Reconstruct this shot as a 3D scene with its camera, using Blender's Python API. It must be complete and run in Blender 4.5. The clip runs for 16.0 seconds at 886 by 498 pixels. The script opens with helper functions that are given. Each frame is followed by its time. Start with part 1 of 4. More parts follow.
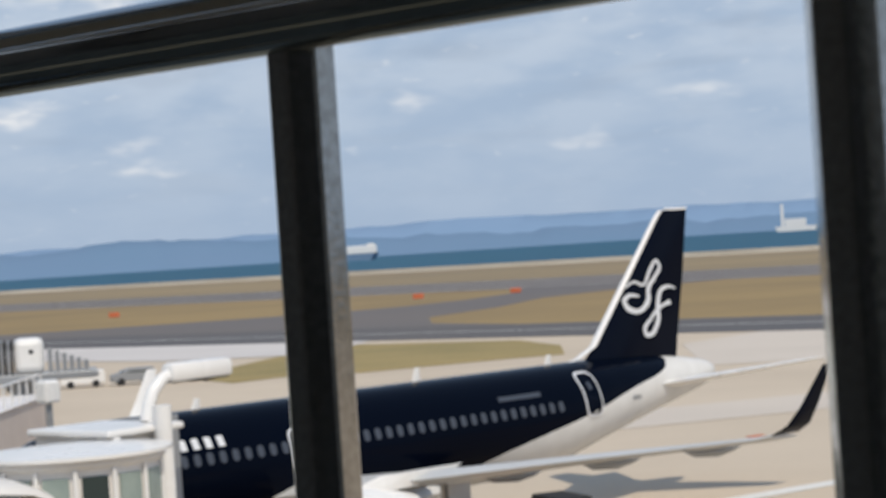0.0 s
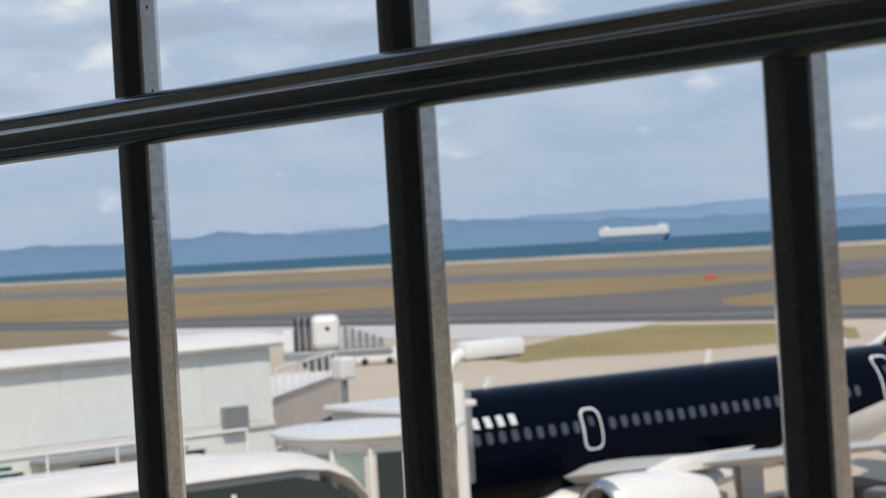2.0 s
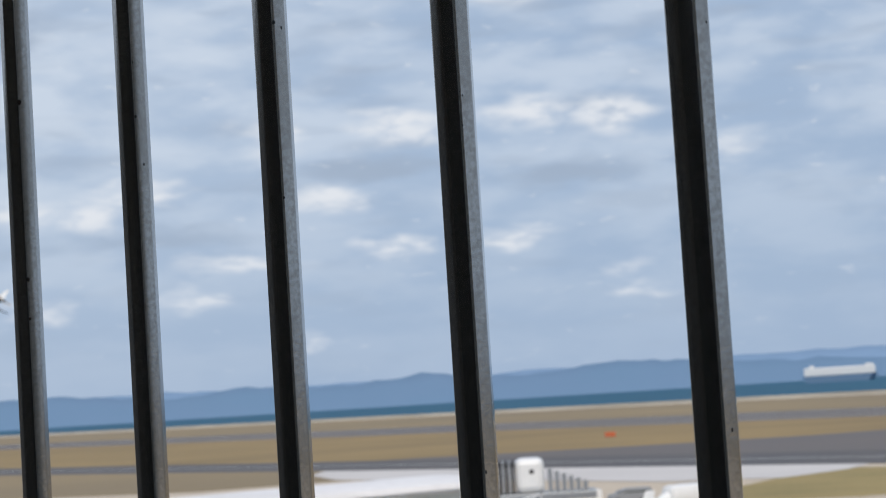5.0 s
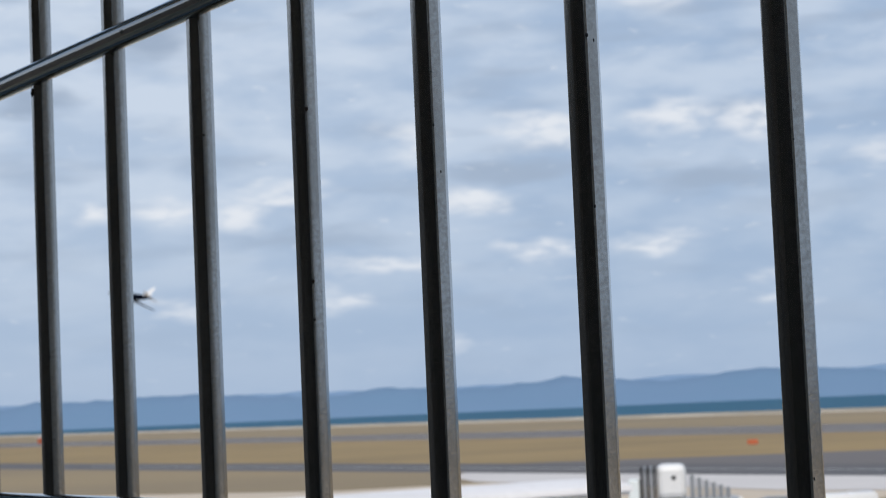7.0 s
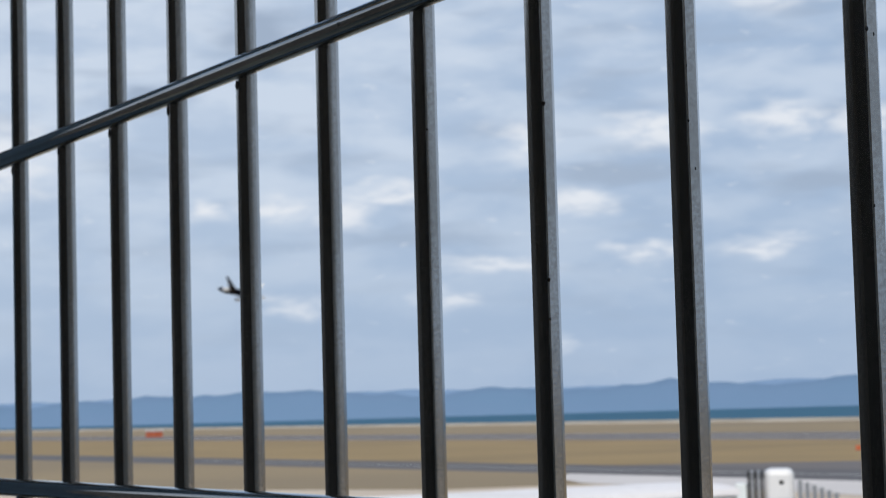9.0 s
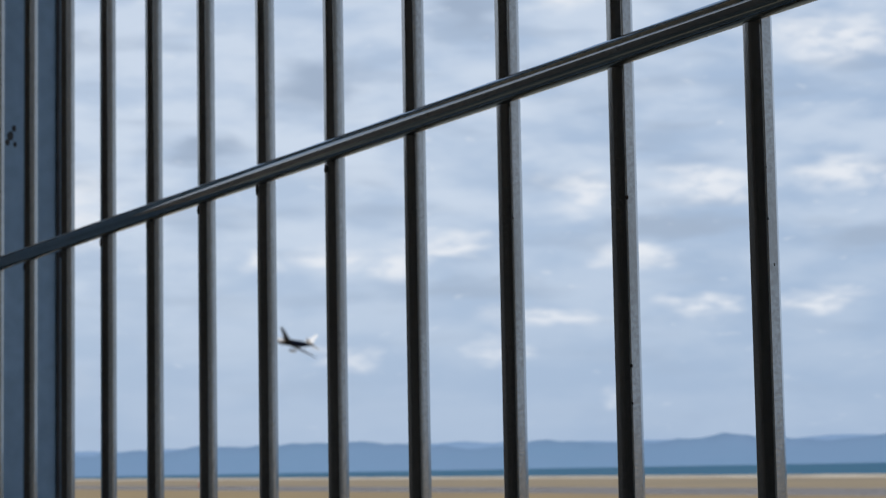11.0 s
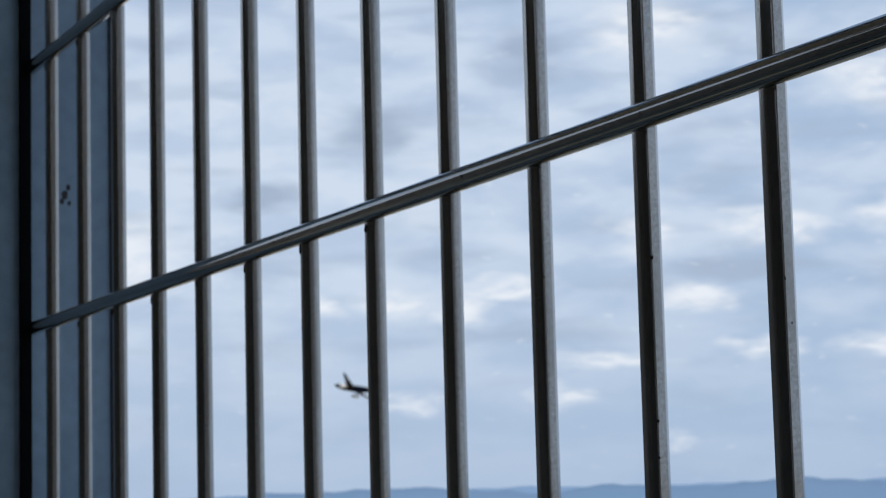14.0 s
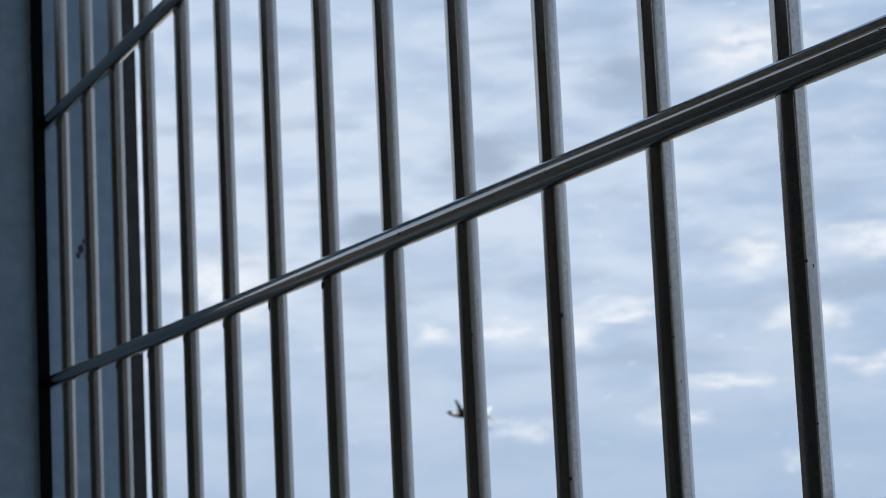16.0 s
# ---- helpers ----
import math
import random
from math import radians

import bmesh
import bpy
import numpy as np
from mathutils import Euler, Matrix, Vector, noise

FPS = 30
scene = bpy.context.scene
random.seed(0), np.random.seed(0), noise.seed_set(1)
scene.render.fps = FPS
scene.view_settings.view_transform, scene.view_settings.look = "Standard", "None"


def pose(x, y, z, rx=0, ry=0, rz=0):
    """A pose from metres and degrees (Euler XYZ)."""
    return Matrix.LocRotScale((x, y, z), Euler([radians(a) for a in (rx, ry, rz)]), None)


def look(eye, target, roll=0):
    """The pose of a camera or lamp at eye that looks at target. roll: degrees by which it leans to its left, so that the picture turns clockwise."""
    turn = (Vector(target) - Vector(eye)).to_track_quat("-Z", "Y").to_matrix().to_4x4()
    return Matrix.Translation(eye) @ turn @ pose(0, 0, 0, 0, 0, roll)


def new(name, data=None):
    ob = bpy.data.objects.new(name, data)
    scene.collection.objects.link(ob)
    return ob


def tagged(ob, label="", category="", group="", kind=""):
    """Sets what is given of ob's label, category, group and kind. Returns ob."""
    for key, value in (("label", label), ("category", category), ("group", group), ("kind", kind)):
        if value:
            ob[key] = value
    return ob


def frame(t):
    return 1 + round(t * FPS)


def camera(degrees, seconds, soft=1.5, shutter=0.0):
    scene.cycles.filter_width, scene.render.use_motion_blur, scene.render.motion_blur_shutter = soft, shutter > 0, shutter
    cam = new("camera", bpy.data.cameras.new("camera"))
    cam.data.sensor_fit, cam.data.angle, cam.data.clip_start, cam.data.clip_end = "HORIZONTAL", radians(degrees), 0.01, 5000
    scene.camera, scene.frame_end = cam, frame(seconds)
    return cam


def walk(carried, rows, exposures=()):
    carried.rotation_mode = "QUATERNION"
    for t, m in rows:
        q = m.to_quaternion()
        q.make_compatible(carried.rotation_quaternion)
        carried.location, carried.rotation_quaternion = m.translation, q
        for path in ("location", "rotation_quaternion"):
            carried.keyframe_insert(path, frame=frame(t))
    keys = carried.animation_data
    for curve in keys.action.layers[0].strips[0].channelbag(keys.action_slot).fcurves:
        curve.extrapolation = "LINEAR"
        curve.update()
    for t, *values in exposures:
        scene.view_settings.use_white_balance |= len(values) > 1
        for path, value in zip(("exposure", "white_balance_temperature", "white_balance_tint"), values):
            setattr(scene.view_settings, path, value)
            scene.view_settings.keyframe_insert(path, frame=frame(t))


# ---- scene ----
# seconds, eye x y z, turn from the fence line, tilt, lean
PATH = [
    (0.0, 1.015, -0.280, 10.819, 47.88, -0.08, -3.72),
    (0.5, 1.031, -0.299, 10.820, 45.55, -0.18, -3.28),
    (1.0, 1.026, -0.305, 10.821, 43.39, -0.26, -3.50),
    (1.5, 1.013, -0.315, 10.822, 41.65, -0.29, -3.57),
    (2.0, 1.000, -0.320, 10.825, 40.08, -0.13, -3.41),
    (2.5, 0.991, -0.324, 10.830, 38.70, 0.20, -3.55),
    (3.0, 0.985, -0.334, 10.843, 37.75, 0.91, -3.64),
    (3.5, 0.967, -0.341, 10.864, 37.08, 1.68, -3.76),
    (4.0, 0.956, -0.373, 10.901, 36.51, 2.64, -3.67),
    (4.5, 0.951, -0.397, 10.909, 35.84, 3.26, -3.61),
    (4.7, 0.952, -0.404, 10.910, 35.52, 3.59, -3.61),
    (6.8, 0.937, -0.473, 10.913, 31.41, 4.27, -2.59),
    (7.0, 0.933, -0.479, 10.915, 31.12, 4.22, -2.50),
    (7.5, 0.917, -0.489, 10.915, 30.30, 4.20, -2.27),
    (8.0, 0.905, -0.500, 10.918, 29.53, 4.16, -2.03),
    (8.5, 0.889, -0.505, 10.918, 28.76, 4.14, -1.78),
    (9.0, 0.883, -0.522, 10.918, 28.24, 4.31, -1.57),
    (9.5, 0.891, -0.537, 10.922, 27.78, 4.59, -1.41),
    (10.0, 0.901, -0.546, 10.926, 27.36, 4.96, -1.18),
    (12.5, 0.948, -0.574, 10.935, 26.18, 6.46, -1.17),
    (13.0, 0.952, -0.571, 10.934, 25.96, 6.56, -1.29),
    (13.5, 0.956, -0.567, 10.933, 25.63, 6.76, -1.37),
    (14.0, 0.961, -0.563, 10.936, 25.19, 6.96, -1.50),
    (14.5, 0.975, -0.547, 10.943, 24.45, 7.14, -1.77),
    (15.0, 1.002, -0.502, 10.9455, 23.63, 7.44, -2.26),
    (15.5, 1.015, -0.471, 10.9445, 22.92, 7.62, -2.74),
    (16.0, 1.012, -0.472, 10.9500, 22.30, 7.76, -2.70),
]


def eye_pose(x, y, z, turn, tilt, lean):
    a, b = radians(turn), radians(tilt)
    way = Vector((-math.cos(a) * math.cos(b), math.sin(a) * math.cos(b), math.sin(b)))
    eye = Vector((x, y, z))
    return look(eye, eye + way, lean)


cam = camera(23.37, 16.0, soft=0.6)
cam.data.dof.use_dof = True
cam.data.dof.focus_distance = 0.82
cam.data.dof.aperture_fstop = 50.0
walk(cam, [(row[0], eye_pose(*row[1:])) for row in PATH],
     exposures=[(0, -0.01, 6800, 10), (2.5, 0.0, 6750, 10), (4.5, -0.05, 6600, 10), (7, -0.03, 6500, 10),
                (12.5, 0.03, 6500, 10), (16, 0.11, 6500, 10)])

# ---- light ----
SUN_WAY = Vector((0.52, -0.25, 0.82)).normalized()      # towards the sun
world = bpy.data.worlds.new("sky")
scene.world = world
world.use_nodes = True
wn, wl = world.node_tree.nodes, world.node_tree.links
wn.clear()


def wnode(kind, **values):
    n = wn.new(kind)
    for key, value in values.items():
        n.inputs[key].default_value = value
    return n


sky = wn.new("ShaderNodeTexSky")
sky.sky_type, sky.sun_disc = "NISHITA", False
sky.sun_elevation = math.asin(SUN_WAY.z)
sky.sun_rotation = math.atan2(SUN_WAY.x, SUN_WAY.y)
sky.air_density, sky.dust_density, sky.ozone_density = 1.0, 1.6, 1.2
coord = wn.new("ShaderNodeTexCoord")
split = wn.new("ShaderNodeSeparateXYZ")
wl.new(coord.outputs["Generated"], split.inputs[0])

def wmath(op, a, b=0.0):
    n = wn.new("ShaderNodeMath"); n.operation = op
    for value, at in ((a, n.inputs[0]), (b, n.inputs[1])):
        if isinstance(value, bpy.types.NodeSocket):
            wl.new(value, at)
        else:
            at.default_value = value
    return n.outputs[0]


def wvec(op, a, b):
    n = wn.new("ShaderNodeVectorMath"); n.operation = op
    for value, at in ((a, n.inputs[0]), (b, n.inputs[1])):
        if isinstance(value, bpy.types.NodeSocket):
            wl.new(value, at)
        else:
            at.default_value = value
    return n.outputs["Value" if op == "LENGTH" else "Vector"]


def wrange(value, a, b, c=0.0, d=1.0):
    n = wn.new("ShaderNodeMapRange"); n.interpolation_type = "SMOOTHSTEP"
    n.inputs["From Min"].default_value, n.inputs["From Max"].default_value = a, b
    n.inputs["To Min"].default_value, n.inputs["To Max"].default_value = c, d
    wl.new(value, n.inputs["Value"])
    return n.outputs[0]


def wnoise(vector, scale, detail=5.0, rough=0.5, twist=0.0, out="Fac"):
    n = wnode("ShaderNodeTexNoise", Scale=scale, Detail=detail, Roughness=rough, Distortion=twist)
    wl.new(vector, n.inputs["Vector"])
    return n.outputs[out]


def wmix(fac, a, b):
    n = wn.new("ShaderNodeMix"); n.data_type = "RGBA"
    for value, at in ((fac, n.inputs["Factor"]), (a, n.inputs["A"]), (b, n.inputs["B"])):
        if isinstance(value, bpy.types.NodeSocket):
            wl.new(value, at)
        elif isinstance(value, float):
            at.default_value = value
        else:
            at.default_value = (*value, 1)
    return n.outputs["Result"]


# directions as degrees: round from the fence line, and up from the horizon
minus_x = wmath("MULTIPLY", split.outputs["X"], -1.0)
round_deg = wmath("MULTIPLY", wmath("ARCTAN2", split.outputs["Y"], minus_x), 57.2958)
up_deg = wmath("MULTIPLY", wmath("ARCSINE", split.outputs["Z"]), 57.2958)
flat = wn.new("ShaderNodeCombineXYZ")
wl.new(round_deg, flat.inputs[0]); wl.new(up_deg, flat.inputs[1])
banked = wvec("MULTIPLY", flat.outputs[0], (1.0, 2.7, 1.0))       # cloud lies in long flat banks
warp = wvec("SUBTRACT", wnoise(banked, 0.7, 2.5, 0.45, 0.0, "Color"), (0.5, 0.5, 0.5))
bent_at = wvec("ADD", flat.outputs[0], wvec("MULTIPLY", warp, (2.2, 1.0, 0.0)))


def clouds(table):
    """How far each direction lies inside a cloud of the table: round, up, half width, half height in degrees."""
    total = None
    for a, e, w, h in table:
        off = wvec("MULTIPLY", wvec("SUBTRACT", bent_at, (a, e, 0)), (1 / (1.3 * w), 1 / (1.5 * h), 0))
        inside = wrange(wvec("LENGTH", off, (0, 0, 0)), 1.05, 0.15)
        total = inside if total is None else wmath("MAXIMUM", total, inside)
    return total


puffs = wmath("MULTIPLY", clouds([(47.2, 3.9, .6, .2), (51.7, 2.6, .6, .2), (55.0, 3.7, .9, .26), (39.8, 3.1, .7, .2), (42.9, 6.2, .7, .35)]), 0.6)
puffs = wmath("MAXIMUM", puffs, clouds([(36.8, 4.2, 1.1, .3), (26.9, 5.8, 1.3, .28), (30.6, 7.2, .8, .5), (34.0, 7.3, 1.3, .45), (37.5, 7.5, 1.1, .5), (39.6, 7.2, 1.2, .55), (32.0, 5.4, 1.1, .32)]))
puffs = wmath("MAXIMUM", puffs, clouds([(29.7, 3.9, 1.6, .28), (33.6, 4.0, 1.1, .24), (28.3, 3.0, .9, .35), (24.2, 2.8, 1.0, .28), (23.8, 5.5, 1.0, .38), (22.0, 5.4, .7, .28),
                                        (16.5, 6.9, 1.5, .95), (31.4, 1.6, .6, .22), (40.1, 2.5, .8, .22), (37.4, 11.0, 1.8, .6), (30.6, 12.7, 1.6, .7), (25.6, 5.3, .9, .4)]))
shades = clouds([(27.6, 12.0, 1.2, .7), (23.4, 10.2, 1.4, .6), (20.5, 8.4, 1.2, .4), (33.0, 6.2, 2.4, .35), (27.5, 4.6, 2.4, .3), (38.5, 5.8, 2.2, .4)])
wisps = wnoise(banked, 1.3, 4.0, 0.5, 0.3)
puff_all = wmath("MAXIMUM", wmath("MULTIPLY", puffs, wrange(wisps, 0.30, 0.60, 0.35, 0.95)), wrange(wisps, 0.62, 0.80, 0.0, 0.4))
bank = wnoise(wvec("ADD", banked, (7.3, 2.1, 0)), 0.30, 4.0, 0.5, 0.15)
streak = wnoise(wvec("ADD", wvec("MULTIPLY", banked, (0.6, 1.15, 1.0)), (3.3, 9.1, 0)), 0.42, 3.0, 0.45, 0.25)

VEIL_THIN, VEIL_THICK, PUFF, SHADE = (3.75, 4.95, 6.8), (6.1, 7.0, 8.3), (7.9, 8.3, 8.9), (3.6, 4.45, 5.8)
rise = wrange(up_deg, 0.0, 9.0, 0.2, 1.0)             # the cloud thins out into haze towards the horizon
west = wrange(round_deg, 42.0, 14.0, 0.0, 1.0)        # and thickens along the fence
veil = wmath("ADD", wrange(bank, 0.34, 0.66, 0.0, 0.75), wmath("MULTIPLY", west, 0.5))
haze = wmix(wmath("MULTIPLY", veil, rise), VEIL_THIN, VEIL_THICK)
shade_all = wmath("MAXIMUM", wmath("MULTIPLY", shades, 1.0), wrange(streak, 0.50, 0.74, 0.0, 0.55))
haze = wmix(wmath("MULTIPLY", shade_all, rise), haze, SHADE)
high = wmix(wrange(up_deg, 11.0, 22.0, 0.0, 0.8), haze, (2.5, 4.1, 6.8))     # bluer overhead
hazy = wmix(wrange(up_deg, 9.0, 45.0, 0.95, 0.6), sky.outputs[0], high)
cloudy = wmix(wmath("MULTIPLY", puff_all, wrange(up_deg, 0.0, 5.0, 0.35, 1.0)), hazy, PUFF)
back = wn.new("ShaderNodeBackground")
back.inputs["Strength"].default_value = 0.1
wl.new(cloudy, back.inputs["Color"])
wout = wn.new("ShaderNodeOutputWorld")
wl.new(back.outputs[0], wout.inputs["Surface"])

sun = new("sun", bpy.data.lights.new("sun", "SUN"))
sun.data.energy, sun.data.angle, sun.data.color = 2.9, radians(0.53), (1.0, 0.94, 0.84)
sun.matrix_world = look(SUN_WAY * 50, (0, 0, 0))

# ---- materials ----
def paint(name, base, rough=0.5, metal=0.0, grain=0.0, scale=30.0, bump=0.0, tint=None, big=0.0, big_scale=1.5, coat=0.0):
    """A surface with variation at two scales: fine grain and large stains, in metres."""
    m = bpy.data.materials.new(name)
    m.use_nodes = True
    n, l = m.node_tree.nodes, m.node_tree.links
    b = n["Principled BSDF"]
    b.inputs["Roughness"].default_value, b.inputs["Metallic"].default_value = rough, metal
    b.inputs["Coat Weight"].default_value = coat
    at = n.new("ShaderNodeTexCoord")
    fine = n.new("ShaderNodeTexNoise")
    fine.inputs["Scale"].default_value, fine.inputs["Detail"].default_value = scale, 6.0
    wide = n.new("ShaderNodeTexNoise")
    wide.inputs["Scale"].default_value, wide.inputs["Detail"].default_value = big_scale, 5.0
    l.new(at.outputs["Object"], fine.inputs["Vector"]); l.new(at.outputs["Object"], wide.inputs["Vector"])
    tint = tint or tuple(c * 0.6 for c in base)

    def mixed(fac, amount, a, c):
        spread = n.new("ShaderNodeMapRange")
        spread.inputs["From Min"].default_value, spread.inputs["From Max"].default_value = 0.35, 0.68
        spread.inputs["To Max"].default_value = amount
        l.new(fac, spread.inputs["Value"])
        k = n.new("ShaderNodeMix"); k.data_type = "RGBA"
        l.new(spread.outputs[0], k.inputs["Factor"])
        if isinstance(a, tuple):
            k.inputs["A"].default_value = (*a, 1)
        else:
            l.new(a, k.inputs["A"])
        k.inputs["B"].default_value = (*c, 1)
        return k.outputs["Result"]

    colour = mixed(fine.outputs["Fac"], grain, base, tint)
    colour = mixed(wide.outputs["Fac"], big, colour, tint)
    l.new(colour, b.inputs["Base Color"])
    rough_spread = n.new("ShaderNodeMapRange")
    rough_spread.inputs["To Min"].default_value, rough_spread.inputs["To Max"].default_value = max(0.03, rough - min(0.1, rough * 0.5)), min(1.0, rough + min(0.12, rough * 0.5))
    l.new(wide.outputs["Fac"], rough_spread.inputs["Value"]); l.new(rough_spread.outputs[0], b.inputs["Roughness"])
    if bump:
        k = n.new("ShaderNodeBump")
        k.inputs["Strength"].default_value, k.inputs["Distance"].default_value = 0.6, bump
        l.new(fine.outputs["Fac"], k.inputs["Height"]); l.new(k.outputs[0], b.inputs["Normal"])
    return m


M_BAR = paint("fence_bar_paint", (0.42, 0.405, 0.38), 0.14, 0.95, 0.7, 620.0, 0.00006, (0.22, 0.205, 0.18), 0.5, 14.0, 0.8)
M_RAIL = paint("fence_rail_paint", (0.33, 0.315, 0.29), 0.07, 0.95, 0.35, 120.0, 0.0, (0.20, 0.19, 0.175), 0.4, 9.0, 0.5)
for m in (M_BAR, M_RAIL):
    m.node_tree.nodes["Principled BSDF"].inputs["Coat Roughness"].default_value = 0.07


def drawn(m):
    """Fine lines along the pipe, as from drawing and brushing on the paint."""
    n, l = m.node_tree.nodes, m.node_tree.links
    at, grow, lines, lift = (n.new(k) for k in ("ShaderNodeTexCoord", "ShaderNodeMapping", "ShaderNodeTexNoise", "ShaderNodeBump"))
    grow.inputs["Scale"].default_value = (2.5, 700, 700)
    lines.inputs["Scale"].default_value, lines.inputs["Detail"].default_value = 1.0, 3.0
    lift.inputs["Strength"].default_value, lift.inputs["Distance"].default_value = 0.5, 0.00009
    l.new(at.outputs["Object"], grow.inputs["Vector"]); l.new(grow.outputs[0], lines.inputs["Vector"])
    l.new(lines.outputs["Fac"], lift.inputs["Height"]); l.new(lift.outputs[0], n["Principled BSDF"].inputs["Normal"])


drawn(M_RAIL)
M_RUST = paint("rust_and_dirt", (0.035, 0.018, 0.010), 0.9, 0.0, 0.8, 900.0, 0.0003, (0.012, 0.009, 0.007))
M_WALL = paint("grey_wall_paint", (0.33, 0.46, 0.58), 0.5, 0.0, 0.35, 60.0, 0.0006, (0.15, 0.22, 0.29), 0.7, 5.0)
M_TOWER = paint("dark_unseen_cladding", (0.056, 0.052, 0.046), 0.6, 0.0, 0.3, 8.0, 0.0, (0.040, 0.037, 0.033), 0.5, 0.6)
M_EDGE = paint("stained_edge", (0.07, 0.068, 0.066), 0.7, 0.0, 0.7, 60.0, 0.0004, (0.03, 0.026, 0.024), 0.6, 9.0)
M_BEIGE = paint("beige_unseen_wall", (0.48, 0.44, 0.38), 0.8, 0.0, 0.3, 12.0, 0.001, (0.37, 0.335, 0.285), 0.5, 0.8)
M_BROWN = paint("brown_unseen_cladding", (0.125, 0.112, 0.096), 0.6, 0.0, 0.3, 8.0, 0.0, (0.09, 0.08, 0.07), 0.5, 0.6)
M_SEAL = paint("dark_sealant", (0.005, 0.005, 0.006), 0.9, 0.0, 0.3, 200.0)
M_SEAL.node_tree.nodes["Principled BSDF"].inputs["Specular IOR Level"].default_value = 0.1
M_DECK = paint("dark_deck_coating", (0.16, 0.165, 0.14), 0.75, 0.0, 0.4, 40.0, 0.0004, (0.11, 0.115, 0.09), 0.5, 1.2)
M_CANOPY = paint("added_canopy_soffit", (0.72, 0.67, 0.60), 0.7, 0.0, 0.2, 20.0)
M_APRON = paint("apron_concrete", (0.56, 0.465, 0.355), 0.85, 0.0, 0.25, 3.0, 0.0, (0.46, 0.38, 0.29), 0.7, 0.05)
M_SLAB = paint("slab_concrete", (0.575, 0.505, 0.43), 0.85, 0.0, 0.25, 3.0, 0.0, (0.49, 0.43, 0.37), 0.6, 0.05)
M_PALE = paint("pale_concrete", (0.58, 0.54, 0.51), 0.85, 0.0, 0.25, 2.0, 0.0, (0.50, 0.47, 0.45), 0.6, 0.04)
M_TAXI = paint("taxiway_asphalt", (0.088, 0.084, 0.085), 0.85, 0.0, 0.3, 1.5, 0.0, (0.12, 0.108, 0.10), 0.6, 0.03)
M_RUNWAY = paint("runway_asphalt", (0.118, 0.106, 0.103), 0.85, 0.0, 0.3, 1.0, 0.0, (0.155, 0.13, 0.112), 0.8, 0.012)
M_GRASS = paint("dry_grass", (0.30, 0.205, 0.082), 0.95, 0.0, 0.5, 1.6, 0.0, (0.215, 0.15, 0.068), 0.9, 0.02)
M_GRASS_FAR = paint("dull_grass", (0.28, 0.205, 0.105), 0.95, 0.0, 0.5, 1.0, 0.0, (0.21, 0.16, 0.095), 0.9, 0.01)
M_GRASS_OLIVE = paint("olive_grass", (0.20, 0.162, 0.058), 0.95, 0.0, 0.5, 1.6, 0.0, (0.34, 0.25, 0.10), 0.9, 0.05)
M_BANK = paint("shore_bank", (0.60, 0.54, 0.44), 0.9, 0.0, 0.4, 0.8, 0.0, (0.40, 0.34, 0.26), 0.7, 0.02)
M_SEA = paint("sea_water", (0.022, 0.085, 0.14), 0.7, 0.0, 0.4, 0.06, 0.0, (0.03, 0.11, 0.17), 0.8, 0.004)
M_SEA.node_tree.nodes["Principled BSDF"].inputs["Specular IOR Level"].default_value = 0.2
# distance haze is mixed into the hill colours, paler for the far range
M_HILL = paint("haze_tinted_hill", (0.125, 0.215, 0.325), 1.0, 0.0, 0.3, 0.02, 0.0, (0.14, 0.22, 0.335), 0.6, 0.004)
M_HILL_FAR = paint("far_haze_tinted_hill", (0.175, 0.275, 0.405), 1.0, 0.0, 0.2, 0.02, 0.0, (0.185, 0.28, 0.42), 0.6, 0.004)
M_WHITE = paint("white_gloss_paint", (0.80, 0.785, 0.76), 0.28, 0.0, 0.15, 4.0, 0.0, (0.69, 0.675, 0.65), 0.4, 0.6, 0.3)
M_NAVY = paint("black_gloss_paint", (0.003, 0.005, 0.012), 0.10, 0.0, 0.15, 6.0, 0.0, (0.007, 0.009, 0.014), 0.3, 0.5)
M_NAVY.node_tree.nodes["Principled BSDF"].inputs["Specular IOR Level"].default_value = 0.035
M_WING = paint("pale_grey_wing_paint", (0.55, 0.55, 0.54), 0.35, 0.0, 0.15, 3.0, 0.0, (0.45, 0.45, 0.44), 0.4, 0.5)
M_GREY = paint("grey_metal", (0.33, 0.34, 0.35), 0.4, 0.4, 0.3, 10.0)
M_STEEL = paint("bare_metal", (0.62, 0.62, 0.62), 0.25, 0.9, 0.2, 12.0)
M_PINK = paint("pink_brown_cladding", (0.60, 0.52, 0.465), 0.7, 0.0, 0.3, 4.0, 0.0, (0.50, 0.42, 0.37), 0.5, 0.5)
M_DARK = paint("dark_rubber", (0.02, 0.02, 0.021), 0.8, 0.0, 0.3, 12.0)
M_PANEL = paint("pale_green_panel", (0.80, 0.83, 0.80), 0.5, 0.0, 0.15, 2.0, 0.0, (0.58, 0.61, 0.59), 0.35, 0.3)
M_ROOF = paint("pale_roof_sheet", (0.80, 0.77, 0.75), 0.55, 0.0, 0.2, 3.0, 0.0, (0.55, 0.515, 0.50), 0.4, 0.25)
M_JETWAY = paint("cream_bridge_paint", (0.76, 0.735, 0.70), 0.5, 0.0, 0.2, 3.0, 0.0, (0.53, 0.50, 0.465), 0.4, 0.4)
M_GLASS_PALE = paint("pale_green_glass", (0.30, 0.36, 0.33), 0.15, 0.0, 0.2, 1.5, 0.0, (0.12, 0.16, 0.15), 0.6, 0.8)
M_GLASS_DARK = paint("tinted_glass", (0.02, 0.035, 0.035), 0.08, 0.0, 0.1, 2.0)
M_GREEN = paint("green_glass", (0.015, 0.10, 0.07), 0.12, 0.0, 0.1, 2.0)
